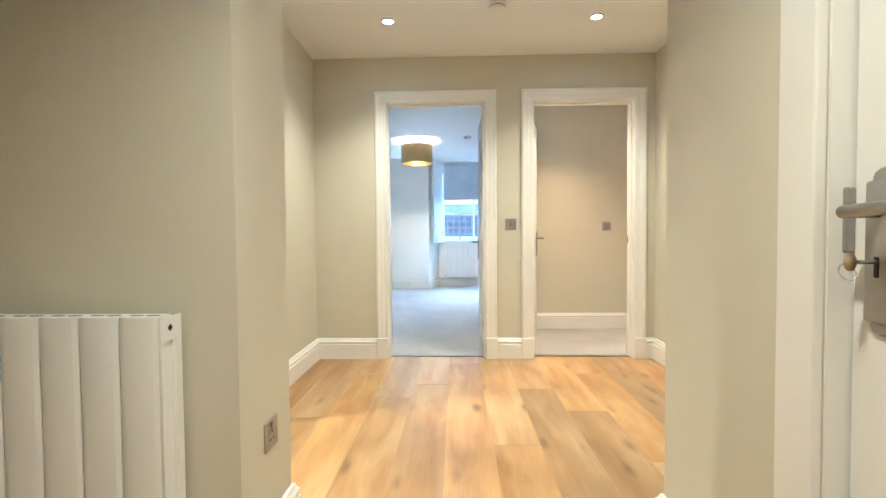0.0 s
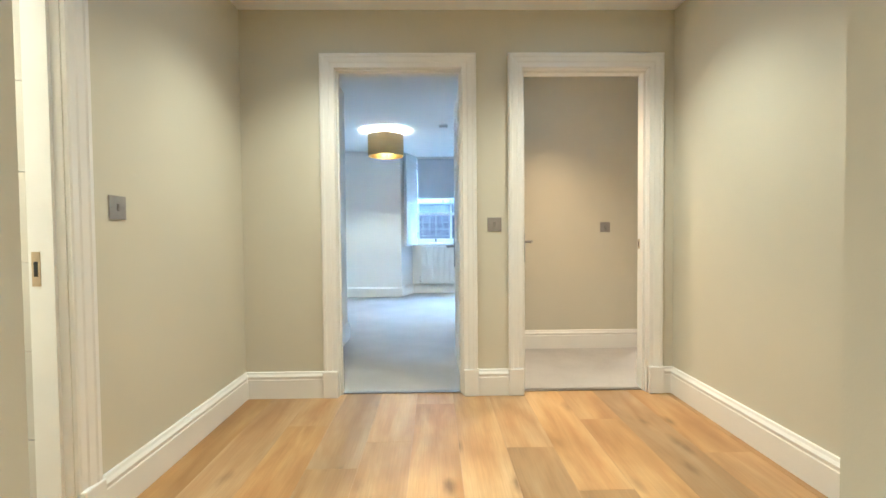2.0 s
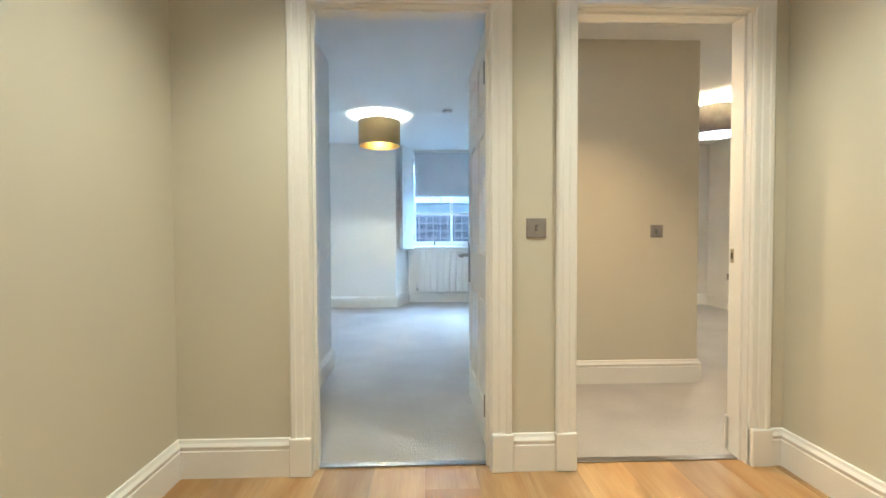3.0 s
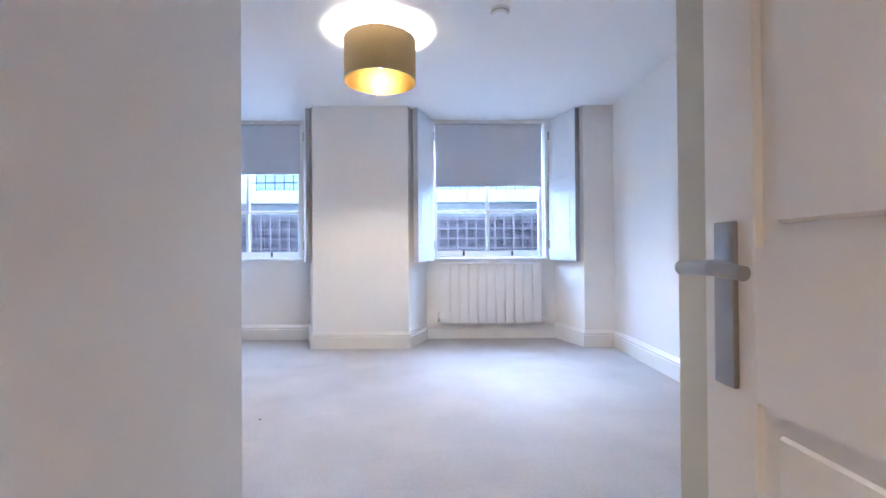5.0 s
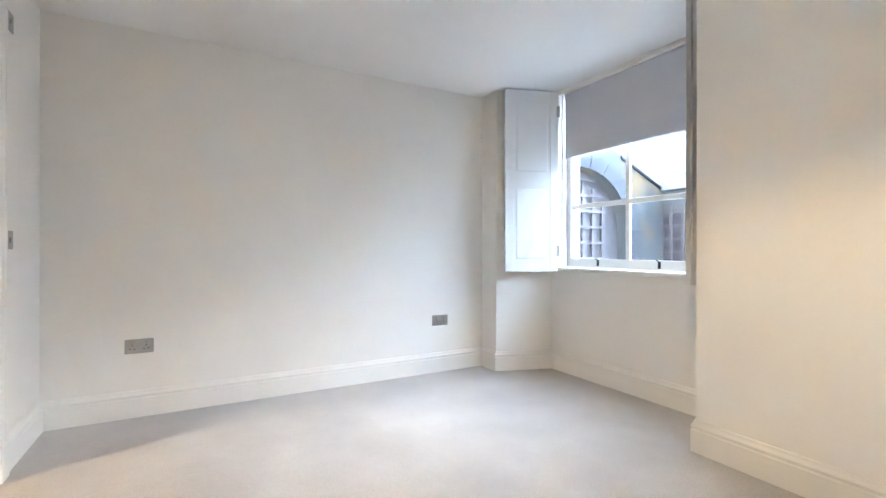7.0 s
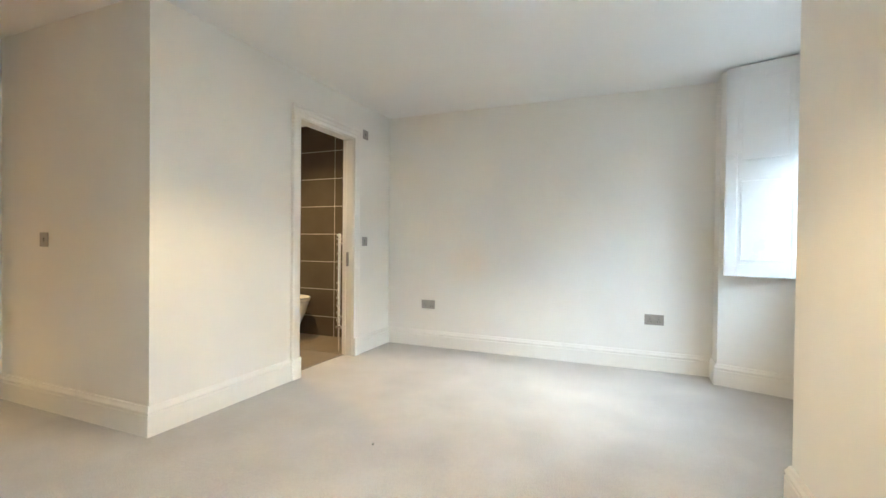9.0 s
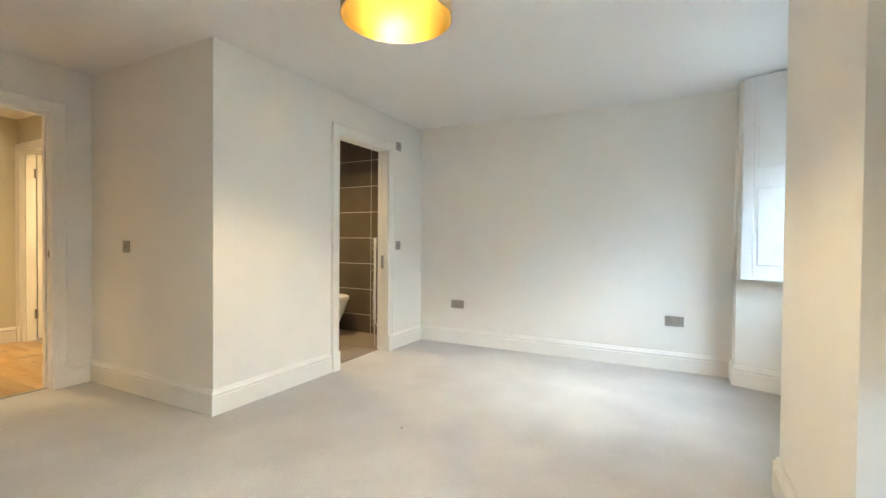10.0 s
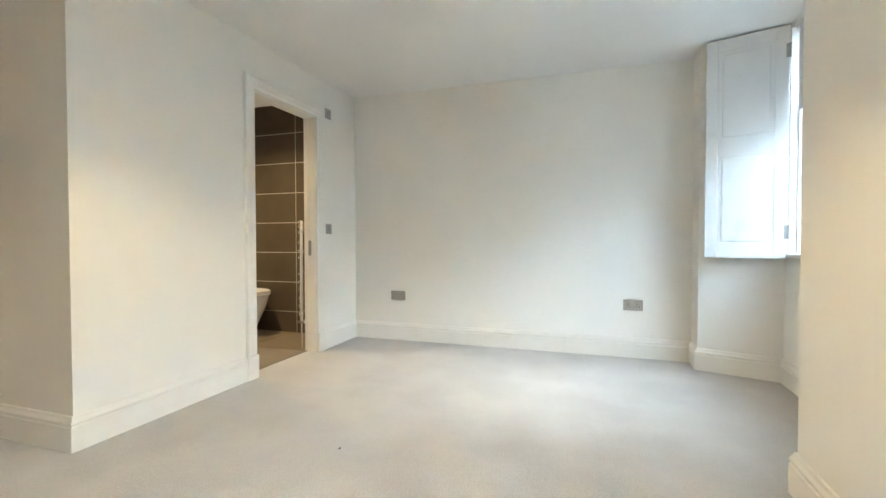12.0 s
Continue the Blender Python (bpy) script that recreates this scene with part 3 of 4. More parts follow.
# Dark block on the plate in place of the lock opening's shade.
bm = box(B(), -0.0045, 0.0045, 0.0105, 0.0125, -0.075, -0.042, 0.001, 1)
bm.transform(PL)
part("keyhole_shade", bm, DARK, hp)
bm = box(B(), 1.284, 1.300, -2.697, -2.680, 0.932, 1.042, 0.003)
part("lock_keep", bm, STEEL, d5, "grey metal lock keep")
keys = thing("key_bunch", PL @ pose(0, 0, -0.05), "metal key with split ring in the front door lock", "key")
bm = B()
rod(bm, (0, 0.012, 0), (0, 0.040, 0), 0.003, 10)
part("key_shank", bm, NICKEL, keys, smooth=True)
bm = B()
lathe(bm, [(0.0, 0.003), (0.010, 0.0025), (0.0145, 0.0), (0.010, -0.0025), (0.0, -0.003)], 18, pose(0, 0.052, 0, 0, 90, 20) @ Matrix.Diagonal((1, 1.15, 1.2, 1)))
part("key_bow", bm, BRASS, keys, "dull brass key bow", True)
bm = B()
for k in range(24):
    a, b = 2 * math.pi * k / 24, 2 * math.pi * (k + 1) / 24
    rod(bm, (0.006 * math.sin(a * 1), 0.056 + 0.013 * math.cos(a), -0.016 + 0.013 * math.sin(a)), (0.006 * math.sin(b), 0.056 + 0.013 * math.cos(b), -0.016 + 0.013 * math.sin(b)), 0.0011, 6)
part("split_ring", bm, CHROME, keys, smooth=True)

for x0, x1 in ((0.094, 0.848), (1.224, 1.986)):
    bm = box(B(), x0, x1, 0.035, 0.075, 0.001, 0.008, 0.003, 2)
    structure("trim", bm, NICKEL, "metal threshold strip between oak and carpet", "threshold")

# ---- windows ----
SILL_Z = 0.84


def window(cx, blind_z, label, shift=-0.015):
    w = thing("window_1" if cx < 0 else "window_2", pose(cx - 0.019, 5.0, 0), label, "window", kind="structure")
    bm = B()
    for s in (-1, 1):
        box(bm, s * 0.715, s * 0.605, -0.022, 0.16, 0.862, CEIL)
    box(bm, -0.605, 0.605, -0.022, 0.16, 2.305, CEIL)
    part("window_frame", bm, GLOSS, w)
    bm = B()
    for s in (-1, 1):
        box(bm, s * 0.605, s * 0.59, 0.02, 0.055, 0.862, 2.305)
    part("sash_bead", bm, GLOSS, w)
    bm = box(B(), -0.70, 0.70, -0.045, 0.16, SILL_Z - 0.004, 0.862, 0.004, 2)
    part("window_sill", bm, GLOSS, w)
    for lo, hi, y in ((0.866, 1.83, 0.075), (1.79, 2.303, 0.118)):
        sash = B()
        box(sash, -0.603, -0.552, y, y + 0.04, lo, hi, 0.003, 1)
        box(sash, 0.552, 0.603, y, y + 0.04, lo, hi, 0.003, 1)
        box(sash, -0.552, 0.552, y + 0.001, y + 0.039, lo, 0.936 if lo < 1 else lo + 0.04)
        box(sash, -0.552, 0.552, y + 0.001, y + 0.039, hi - 0.04, hi)
        s = part("sash", sash, GLOSS, w)
        bars = box(B(), -0.018, 0.018, y + 0.008, y + 0.034, lo + 0.03, hi - 0.03, 0.004, 1)
        if lo < 1:
            for a, b in ((-0.555, -0.012), (0.012, 0.555)):
                box(bars, a, b, y + 0.008, y + 0.034, 1.347, 1.383, 0.004, 1)
        part("glazing_bar", bars, GLOSS, s)
        for a, b in ((-0.553, -0.012), (0.012, 0.553)):
            rows = ((0.934, 1.354), (1.376, hi - 0.039)) if lo < 1 else ((lo + 0.039, hi - 0.039),)
            for p, q in rows:
                g = part("pane", box(B(), a, b, y + 0.018, y + 0.022, p, q), GLASS, s)
                g.visible_shadow = False
    for s in (-1, 1):
        bm = box(B(), s * 0.265 - 0.011, s * 0.265 + 0.011, 0.069, 0.0755, 0.88, 0.93, 0.002, 1)
        rod(bm, (s * 0.265, 0.070, 0.928), (s * 0.265, 0.050, 0.936), 0.005, 8)
        rod(bm, (s * 0.265, 0.050, 0.936), (s * 0.265, 0.044, 0.948), 0.005, 8)
        part("sash_lift", bm, IRON, w, "dark metal hook sash lift", True)
    # roller blind
    bl = thing("roller_blind", pose(cx + shift, 5.0, 0), "grey fabric roller blind, half lowered", "blind", "bedroom blinds")
    bm = B()
    n = 24
    rows = [[bm.verts.new((-0.572 + 1.144 * i / n, 0.002 + 0.0015 * math.sin(i * 0.9), z)) for i in range(n + 1)] for z in (blind_z + 0.02, (blind_z + 2.28) / 2, 2.288)]
    back = [[bm.verts.new((v.co.x, v.co.y + 0.003, v.co.z)) for v in r] for r in rows]
    for grid in (rows, back):
        for a, b in zip(grid, grid[1:]):
            for i in range(n):
                bm.faces.new((a[i], a[i + 1], b[i + 1], b[i]))
    part("fabric", bm, BLIND, bl, smooth=True)
    part("hem_bar", box(B(), -0.572, 0.572, -0.002, 0.010, blind_z, blind_z + 0.024, 0.004, 2), BLIND, bl)
    bm = B()
    rod(bm, (-0.575, 0.018, 2.288), (0.575, 0.018, 2.288), 0.019, 16)
    part("roller", bm, BLIND, bl, smooth=True)
    for s in (-1, 1):
        part("bracket", box(B(), s * 0.577, s * 0.585, -0.01, 0.045, 2.262, 2.318), PLASTIC, bl)


window(WIN[0][1], 1.765, "white sash window with grey blind above lower panes", 0.006)
window(WIN[1][1], 1.622, "white sash window above the bedroom radiator")


def shutter_leaf(parent, width, x0=0.0, y0=0.0, thick=0.026, name="shutter_leaf"):
    """Leaf from the hinge at the origin, along +x, faces at y0 and y0 + thick."""
    lo, hi = SILL_Z - 0.012, CEIL - 0.012
    split = 1.53
    bm = box(B(), x0, x0 + width, y0 + 0.004, y0 + thick - 0.004, lo, hi)
    for a, b in ((x0, x0 + 0.075), (x0 + width - 0.075, x0 + width)):
        box(bm, a, b, y0, y0 + thick, lo, hi, 0.002, 1)
    for p, q in ((lo, lo + 0.085), (split, split + 0.10), (hi - 0.085, hi)):
        box(bm, x0 + 0.075, x0 + width - 0.075, y0 + 0.0004, y0 + thick - 0.0004, p, q)
    leaf = part(name, bm, SHUTTER_PAINT, parent)
    for p, q in ((lo + 0.085, split), (split + 0.10, hi - 0.085)):
        bm = box(B(), x0 + 0.10, x0 + width - 0.10, y0 + 0.001, y0 + thick - 0.001, p + 0.025, q - 0.025, 0.0025, 1)
        part("panel", bm, SHUTTER_PAINT, leaf)
    return leaf


def shutter(hx, hy, tx, ty, wall_side):
    """A folded pair of leaves from the hinge to the free edge."""
    w = math.hypot(tx - hx, ty - hy)
    a = math.degrees(math.atan2(ty - hy, tx - hx))
    s = thing("window_shutter", pose(hx, hy, 0, 0, 0, a), "white panelled window shutter folded open against the reveal", "shutter", "bedroom shutters")
    shutter_leaf(s, w, 0.0, 0.0)
    shutter_leaf(s, w - 0.03, 0.02, 0.030 if wall_side > 0 else -0.030)
    for z in (1.0, 2.16):
        bm = box(B(), -0.006, 0.020, -0.003 if wall_side > 0 else 0.026, 0.0 if wall_side > 0 else 0.029, z - 0.045, z + 0.045)
        rod(bm, (-0.004, -0.003 if wall_side > 0 else 0.029, z - 0.045), (-0.004, -0.003 if wall_side > 0 else 0.029, z + 0.045), 0.005, 8)
        part("hinge", bm, STEEL, s, "grey metal butt hinge")


for side, cx in WIN:
    shutter(cx + 0.625, 4.972, cx + 0.775, 4.53, 1)
    shutter(cx - 0.625, 4.972, cx - 0.775, 4.53, -1)

# ---- radiators ----


def radiator(name, m, count, pitch, height, label, holes=True):
    """Flat vertical sections; local x along the wall, y = 0 the wall, front towards -y."""
    r = thing(name, m, label, "radiator")
    length = count * pitch
    for k in range(count):
        x0, x1 = k * pitch + 0.0025, (k + 1) * pitch - 0.0025
        bm = B()
        n = 8
        pts = []
        for i in range(n + 1):
            u = i / n
            pts.append((x0 + (x1 - x0) * u, -0.096 - 0.006 * math.sin(math.pi * u) ** 0.6))
        pts += [(x1, -0.045), (x0, -0.045)]
        prism(bm, pts, 0.0, height)
        part("section", bm, RADIATOR, r)
        if holes:
            # Raised grey ovals stand in for the shade of open slots.
            for c in (0.28, 0.72):
                bm = B()
                lathe(bm, [(0.0, 0.0016), (0.016, 0.0015), (0.017, 0.0)], 18, Matrix.Translation((x0 + (x1 - x0) * c, -0.072, height)) @ Matrix.Diagonal((1, 0.42, 1, 1)))
                part("air_slot_shade", bm, STEEL, r)
    bm = B()
    box(bm, 0.0, length, -0.045, -0.030, 0.0, height - 0.012)
    part("back_panel", bm, RADIATOR, r)
    for e0, e1 in ((-0.004, 0.0), (length, length + 0.004)):
        bm = B()
        box(bm, e0, e1, -0.094, -0.084, 0.0, height - 0.003)
        box(bm, e0, e1, -0.040, -0.018, 0.0, height - 0.003)
        box(bm, e0, e1, -0.084, -0.040, height - 0.060, height - 0.003)
        box(bm, e0, e1, -0.084, -0.040, 0.0, 0.05)
        part("end_cap", bm, RADIATOR, r)
    bm = B()
    rod(bm, (length + 0.003, -0.062, height - 0.030), (length + 0.006, -0.062, height - 0.030), 0.008, 4)
    part("vent_plug", bm, DARK, r, "dark bleed valve recess")
    for x in (0.12, length - 0.12):
        bm = box(B(), x - 0.02, x + 0.02, -0.032, 0.0, height - 0.14, height - 0.06)
        part("wall_bracket", bm, STEEL, r)
    return r


rl = radiator("radiator", pose(0.455, BACK, 0.175), 11, 0.0958, 0.622, "white flat-section electric radiator under the window", False)
bm = box(B(), 0.004, 1.050, -0.100, -0.03, 0.622, 0.628, 0.002, 1)
part("top_grille", bm, RADIATOR, rl)
for sx in (-0.03, 1.054 + 0.028):
    v = B()
    rod(v, (sx, 0.0, 0.03), (sx, -0.062, 0.03), 0.0075, 12)
    rod(v, (sx, -0.062, 0.03), (0.0 if sx < 0 else 1.054, -0.062, 0.03), 0.009, 12)
    rod(v, (sx, -0.062, 0.015), (sx, -0.062, 0.05), 0.013, 12)
    valve = part("valve", v, CHROME, rl, "chrome radiator valve", True)
    if sx < 0:
        cap = B()
        lathe(cap, [(0.0, 0.115), (0.014, 0.114), (0.017, 0.10), (0.016, 0.052), (0.0, 0.05)], 20, Matrix.Translation((sx, -0.062, 0.0)))
        part("valve_cap", cap, PLASTIC, valve, "white thermostatic cap", True)

rh = radiator("radiator", pose(-0.055 - 8 * 0.0935, -2.386, 0.155), 8, 0.0935, 0.63, "white flat-section radiator on the vestibule wall")

# ---- wall plates ----


def plate(name, m, label, category, w=0.086, h=0.086, rockers=1, sockets=0, group=""):
    """A metal plate on a wall; local x along the wall, y out of it, z up."""
    p = thing(name, m, label, category, group)
    part("faceplate", box(B(), -w / 2, w / 2, 0.0, 0.005, -h / 2, h / 2, 0.0018, 2), STEEL, p, "brushed steel faceplate")
    if sockets:
        for k in range(sockets):
            cx = (k - (sockets - 1) / 2) * 0.070
            part("insert", box(B(), cx - 0.024, cx + 0.024, 0.0045, 0.0056, -0.030, 0.016), STEEL, p)
            # Dark blocks on the insert paint the shade of its openings.
            bm = B()
            box(bm, cx - 0.002, cx + 0.002, 0.0052, 0.0062, 0.002, 0.011)
            box(bm, cx - 0.014, cx - 0.007, 0.0052, 0.0062, -0.018, -0.013)
            box(bm, cx + 0.007, cx + 0.014, 0.0052, 0.0062, -0.018, -0.013)
            part("pin_hole_shade", bm, DARK, p)
            part("switch_rocker", box(B(), cx - 0.007, cx + 0.007, 0.0045, 0.009, 0.019, 0.034, 0.001, 1), NICKEL, p)
    elif rockers:
        for k in range(rockers):
            cx = (k - (rockers - 1) / 2) * 0.022
            # Dark backing paints a shaded gap round the rocker.
            part("gap", box(B(), cx - 0.0055, cx + 0.0055, 0.0045, 0.0056, -0.012, 0.012), DARK, p)
            bm = box(B(), -0.0042, 0.0042, -0.002, 0.004, -0.0105, 0.0105, 0.001, 1)
            bm.transform(pose(cx, 0.0056, 0, -9, 0, 0))
            part("rocker", bm, NICKEL, p)
    for s in (-1, 1):
        bm = B()
        lathe(bm, [(0.0, 0.0062), (0.003, 0.006), (0.0032, 0.005)], 10, pose(0, 0, 0, -90, 0, 0) @ Matrix.Translation((s * (w / 2 - 0.012), 0, 0)))
        part("screw", bm, NICKEL, p)
    return p


def on_wall(x, y, z, facing):
    return pose(x, y, z, 0, 0, {"+y": 0, "-x": 90, "-y": 180, "+x": -90}[facing])


plate("light_switch", on_wall(1.048, 0.0, 1.046, "-y"), "brushed steel light switch between the two doorways", "light switch")
plate("light_switch", on_wall(-0.475, -1.066, 1.092, "+x"), "brushed steel light switch beside the bathroom door", "light switch")
plate("fan_isolator", on_wall(-0.475, -1.06, 1.945, "+x"), "brushed steel fan isolator high on the hall wall", "switch", rockers=1)
plate("light_switch", on_wall(2.149, 1.10, 1.043, "-y"), "brushed steel light switch on the lobby wall", "light switch")
plate("light_switch", on_wall(-0.162, 0.60, 1.036, "+x"), "brushed steel light switch in the bedroom entry", "light switch")
plate("fan_isolator", on_wall(-2.22, 1.56, 2.06, "+y"), "brushed steel fan isolator above the light switch", "switch")
plate("light_switch", on_wall(-2.22, 1.56, 1.05, "+y"), "brushed steel light switch beside the shower room door", "light switch")
SOCK = "brushed steel double socket on the off-white wall"
plate("double_socket", on_wall(-2.69, 2.02, 0.424, "+x"), SOCK, "socket", 0.146, sockets=2, group="bedroom sockets")
plate("double_socket", on_wall(-2.69, 4.085, 0.424, "+x"), SOCK, "socket", 0.146, sockets=2, group="bedroom sockets")
plate("double_socket", on_wall(2.125, 2.72, 0.40, "-x"), SOCK, "socket", 0.146, sockets=2, group="bedroom sockets")
plate("double_socket", on_wall(2.125, 2.56, 1.294, "-x"), "brushed steel double socket at television height", "socket", 0.146, sockets=2)
plate("aerial_plate", on_wall(2.125, 2.73, 1.294, "-x"), "brushed steel aerial plate at television height", "socket", 0.146, rockers=3)
plate("single_socket", on_wall(0.08, -2.21, 0.397, "+x"), "brushed steel single socket on the wall end", "socket", sockets=1)
plate("double_socket", on_wall(4.70, 4.0, 0.45, "-x"), "brushed steel double socket in the second bedroom", "socket", 0.146, sockets=2)

# ---- ceiling lamps ----


def pendant(x, y, outer, inner, gold, label):
    p = thing("pendant_lamp", pose(x, y, CEIL), label, "lamp")
    bm = B()
    lathe(bm, [(0.0, 0.0), (0.05, 0.0), (0.048, -0.018), (0.02, -0.026), (0.0, -0.026)], 28)
    part("ceiling_rose", bm, PLASTIC, p, smooth=True)
    bm = B()
    rod(bm, (0, 0, -0.02), (0, 0, -0.10), 0.018, 16)
    part("lamp_holder", bm, PLASTIC, p, smooth=True)
    r, top, bot = 0.227, -0.065, -0.325
    bm = B()
    lathe(bm, [(r, top), (r, bot)], 72)
    lathe(bm, [(r - 0.003, top), (r, top)], 72)
    lathe(bm, [(r - 0.003, bot), (r, bot)], 72)
    shade = part("shade", bm, outer, p, smooth=True)
    bm = B()
    lathe(bm, [(r - 0.003, top), (r - 0.003, bot)], 72)
    part("shade_lining", bm, inner, shade, "shiny gold lining" if gold else "", True)
    for z in (top, bot):
        bm = B()
        for k in range(72):
            a, b = 2 * math.pi * k / 72, 2 * math.pi * (k + 1) / 72
            rod(bm, (r * math.cos(a), r * math.sin(a), z), (r * math.cos(b), r * math.sin(b), z), 0.0028, 6)
        part("shade_ring", bm, BRASS if gold else STEEL, shade)
    bm = B()
    for k in range(3):
        a = 2 * math.pi * k / 3
        rod(bm, (0.02 * math.cos(a), 0.02 * math.sin(a), -0.075), (r * math.cos(a), r * math.sin(a), -0.068), 0.002, 6)
    part("spider", bm, STEEL, shade)
    if gold:
        bm = B()
        lathe(bm, [(0.013, -0.098), (0.016, -0.12), (0.030, -0.17), (0.034, -0.195), (0.030, -0.215), (0.018, -0.23), (0.0, -0.235)], 24)
        bulb = part("bulb", bm, BULB, p, "lit warm bulb", True)
        bulb.visible_shadow = False
    else:
        bm = B()
        lathe(bm, [(0.0, bot - 0.004), (r * 0.6, bot - 0.003), (r - 0.004, bot + 0.004), (r - 0.004, bot + 0.010), (0.0, bot + 0.008)], 48)
        d = part("diffuser", bm, DIFFUSER, p, "glowing white diffuser", True)
        d.visible_shadow = False


pendant(0.065, 3.055, SHADE_OUT, SHADE_IN, True, "brown drum pendant lamp with gold lining, lit")
pendant(3.45, 2.45, SHADE_GREY, PLASTIC, False, "grey mottled drum pendant lamp with white diffuser, lit")

# Fixtures also for the added downlights that have no seen counterpart.
for dx, dy in DOWNLIGHTS + UNSEEN_VESTIBULE_DOWNLIGHTS + ADDED_UNSEEN_DOWNLIGHTS:
    d = thing("downlight", pose(dx, dy, CEIL), "lit recessed ceiling downlight with metal bezel, seen or added", "downlight", "ceiling downlights")
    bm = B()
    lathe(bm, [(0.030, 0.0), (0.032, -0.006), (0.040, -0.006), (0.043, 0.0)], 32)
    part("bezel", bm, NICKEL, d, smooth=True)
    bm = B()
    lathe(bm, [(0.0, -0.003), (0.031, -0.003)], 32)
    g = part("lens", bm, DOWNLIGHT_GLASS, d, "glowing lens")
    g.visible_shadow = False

for sx, sy, w in ((0.88, -0.76, "hall"), (0.80, 2.80, "bedroom")):
    d = thing("smoke_detector", pose(sx, sy, CEIL), "white round smoke detector on the " + w + " ceiling", "smoke detector")
    bm = B()
    lathe(bm, [(0.0, 0.0), (0.054, 0.0), (0.054, -0.010), (0.050, -0.012)], 36)
    part("base", bm, PLASTIC, d, smooth=True)
    bm = B()
    lathe(bm, [(0.050, -0.012), (0.050, -0.022), (0.044, -0.034), (0.020, -0.038), (0.0, -0.038)], 36)
    part("cover", bm, PLASTIC, d, smooth=True)
    # Dark blocks on the closed cover paint the shade of its openings.
    bm = B()
    for k in range(18):
        a = 2 * math.pi * k / 18
        box(bm, -0.005, 0.005, 0.0475, 0.0508, -0.020, -0.014)
        bmesh.ops.rotate(bm, verts=bm.verts[-8:], cent=(0, 0, 0), matrix=Matrix.Rotation(a, 3, "Z"))
    part("vent_shade", bm, DARK, d)

lint = thing("lint_speck", pose(-0.563, 2.69, 0.002), "small dark lint speck lying on the carpet", "lint")
bm = B()
lathe(bm, [(0.0, 0.004), (0.005, 0.003), (0.006, 0.0)], 8, Matrix.Diagonal((1.3, 0.8, 1, 1)))
part("fluff", bm, DARK, lint)

# ---- shower room ----
XT = -2.62
wet = structure("wall_shower_room", box(B(), -2.71, XT - 0.0015, 0.12, 1.45, -0.05, CEIL), GROUT, "dark tiled shower room wall with pale grout")
structure("wall_shower_room_back", box(B(), XT - 0.010, -0.27, 0.12, 0.16, -0.05, CEIL), DARK_TILE, "dark tiled shower room wall")
wetfloor = structure("floor_shower_room", box(B(), XT - 0.010, -0.27, 0.16, 1.47, -0.05, 0.004), GROUT, "taupe tiled shower room floor", "floor")

wc = thing("toilet", pose(-2.36, 0.16, 0.0), "white back-to-wall toilet with closed seat", "toilet")


def oval_ring(cx, w, d0, d1, z, n=36):
    """A toilet outline: square at the wall, round at the front."""
    pts = []
    for k in range(n):
        a = 2 * math.pi * k / n
        y = math.sin(a)
        x = math.cos(a)
        yy = d0 + (d1 - d0) * (0.5 + 0.5 * y)
        e = 0.55 if y < 0 else 1.0
        pts.append((cx + math.copysign(abs(x) ** e, x) * w / 2, yy, z))
    return pts


def loft(bm, rings):
    vs = [[bm.verts.new(p) for p in r] for r in rings]
    n = len(vs[0])
    for a, b in zip(vs, vs[1:]):
        for k in range(n):
            bm.faces.new((a[k], a[(k + 1) % n], b[(k + 1) % n], b[k]))
    bm.faces.new(vs[0][::-1])
    bm.faces.new(vs[-1])
    return bm


bm = loft(B(), [oval_ring(0, 0.27, 0.0, 0.42, 0.012), oval_ring(0, 0.28, 0.0, 0.46, 0.10), oval_ring(0, 0.33, 0.0, 0.56, 0.28), oval_ring(0, 0.36, 0.0, 0.60, 0.39), oval_ring(0, 0.36, 0.0, 0.605, 0.41)])
part("pan", bm, CERAMIC, wc, smooth=True)
bm = loft(B(), [oval_ring(0, 0.355, 0.12, 0.60, 0.412), oval_ring(0, 0.37, 0.11, 0.612, 0.418), oval_ring(0, 0.37, 0.11, 0.612, 0.430), oval_ring(0, 0.36, 0.115, 0.605, 0.434)])
part("seat", bm, PLASTIC, wc, smooth=True)
bm = loft(B(), [oval_ring(0, 0.36, 0.115, 0.605, 0.436), oval_ring(0, 0.372, 0.11, 0.613, 0.442), oval_ring(0, 0.372, 0.11, 0.613, 0.452), oval_ring(0, 0.34, 0.13, 0.59, 0.460)])
part("lid", bm, PLASTIC, wc, smooth=True)

rail = thing("towel_rail", pose(-2.02, 1.45, 0.25), "chrome ladder towel rail on the shower room wall", "towel rail")
for x in (-0.03, -0.46):
    bm = B()
    rod(bm, (x, -0.055, 0.0), (x, -0.055, 0.87), 0.016, 16)
    part("upright", bm, CHROME, rail, smooth=True)
    for z in (0.10, 0.78):
        bm = B()
        rod(bm, (x, 0.0, z), (x, -0.055, z), 0.010, 12)
        part("stand_off", bm, CHROME, rail, smooth=True)
for z in (0.07, 0.145, 0.21, 0.28, 0.35, 0.42, 0.56, 0.62, 0.69, 0.78, 0.83, 0.865):
    bm = B()
    for k in range(8):
        a, b = k / 8, (k + 1) / 8
        rod(bm, (-0.03 - 0.43 * a, -0.065 - 0.06 * math.sin(math.pi * a), z - 0.01), (-0.03 - 0.43 * b, -0.065 - 0.06 * math.sin(math.pi * b), z - 0.01), 0.0145, 12)
    part("rung", bm, CHROME, rail, smooth=True)
bm = B()
rod(bm, (-0.03, -0.055, -0.25), (-0.03, -0.055, 0.0), 0.008, 12)
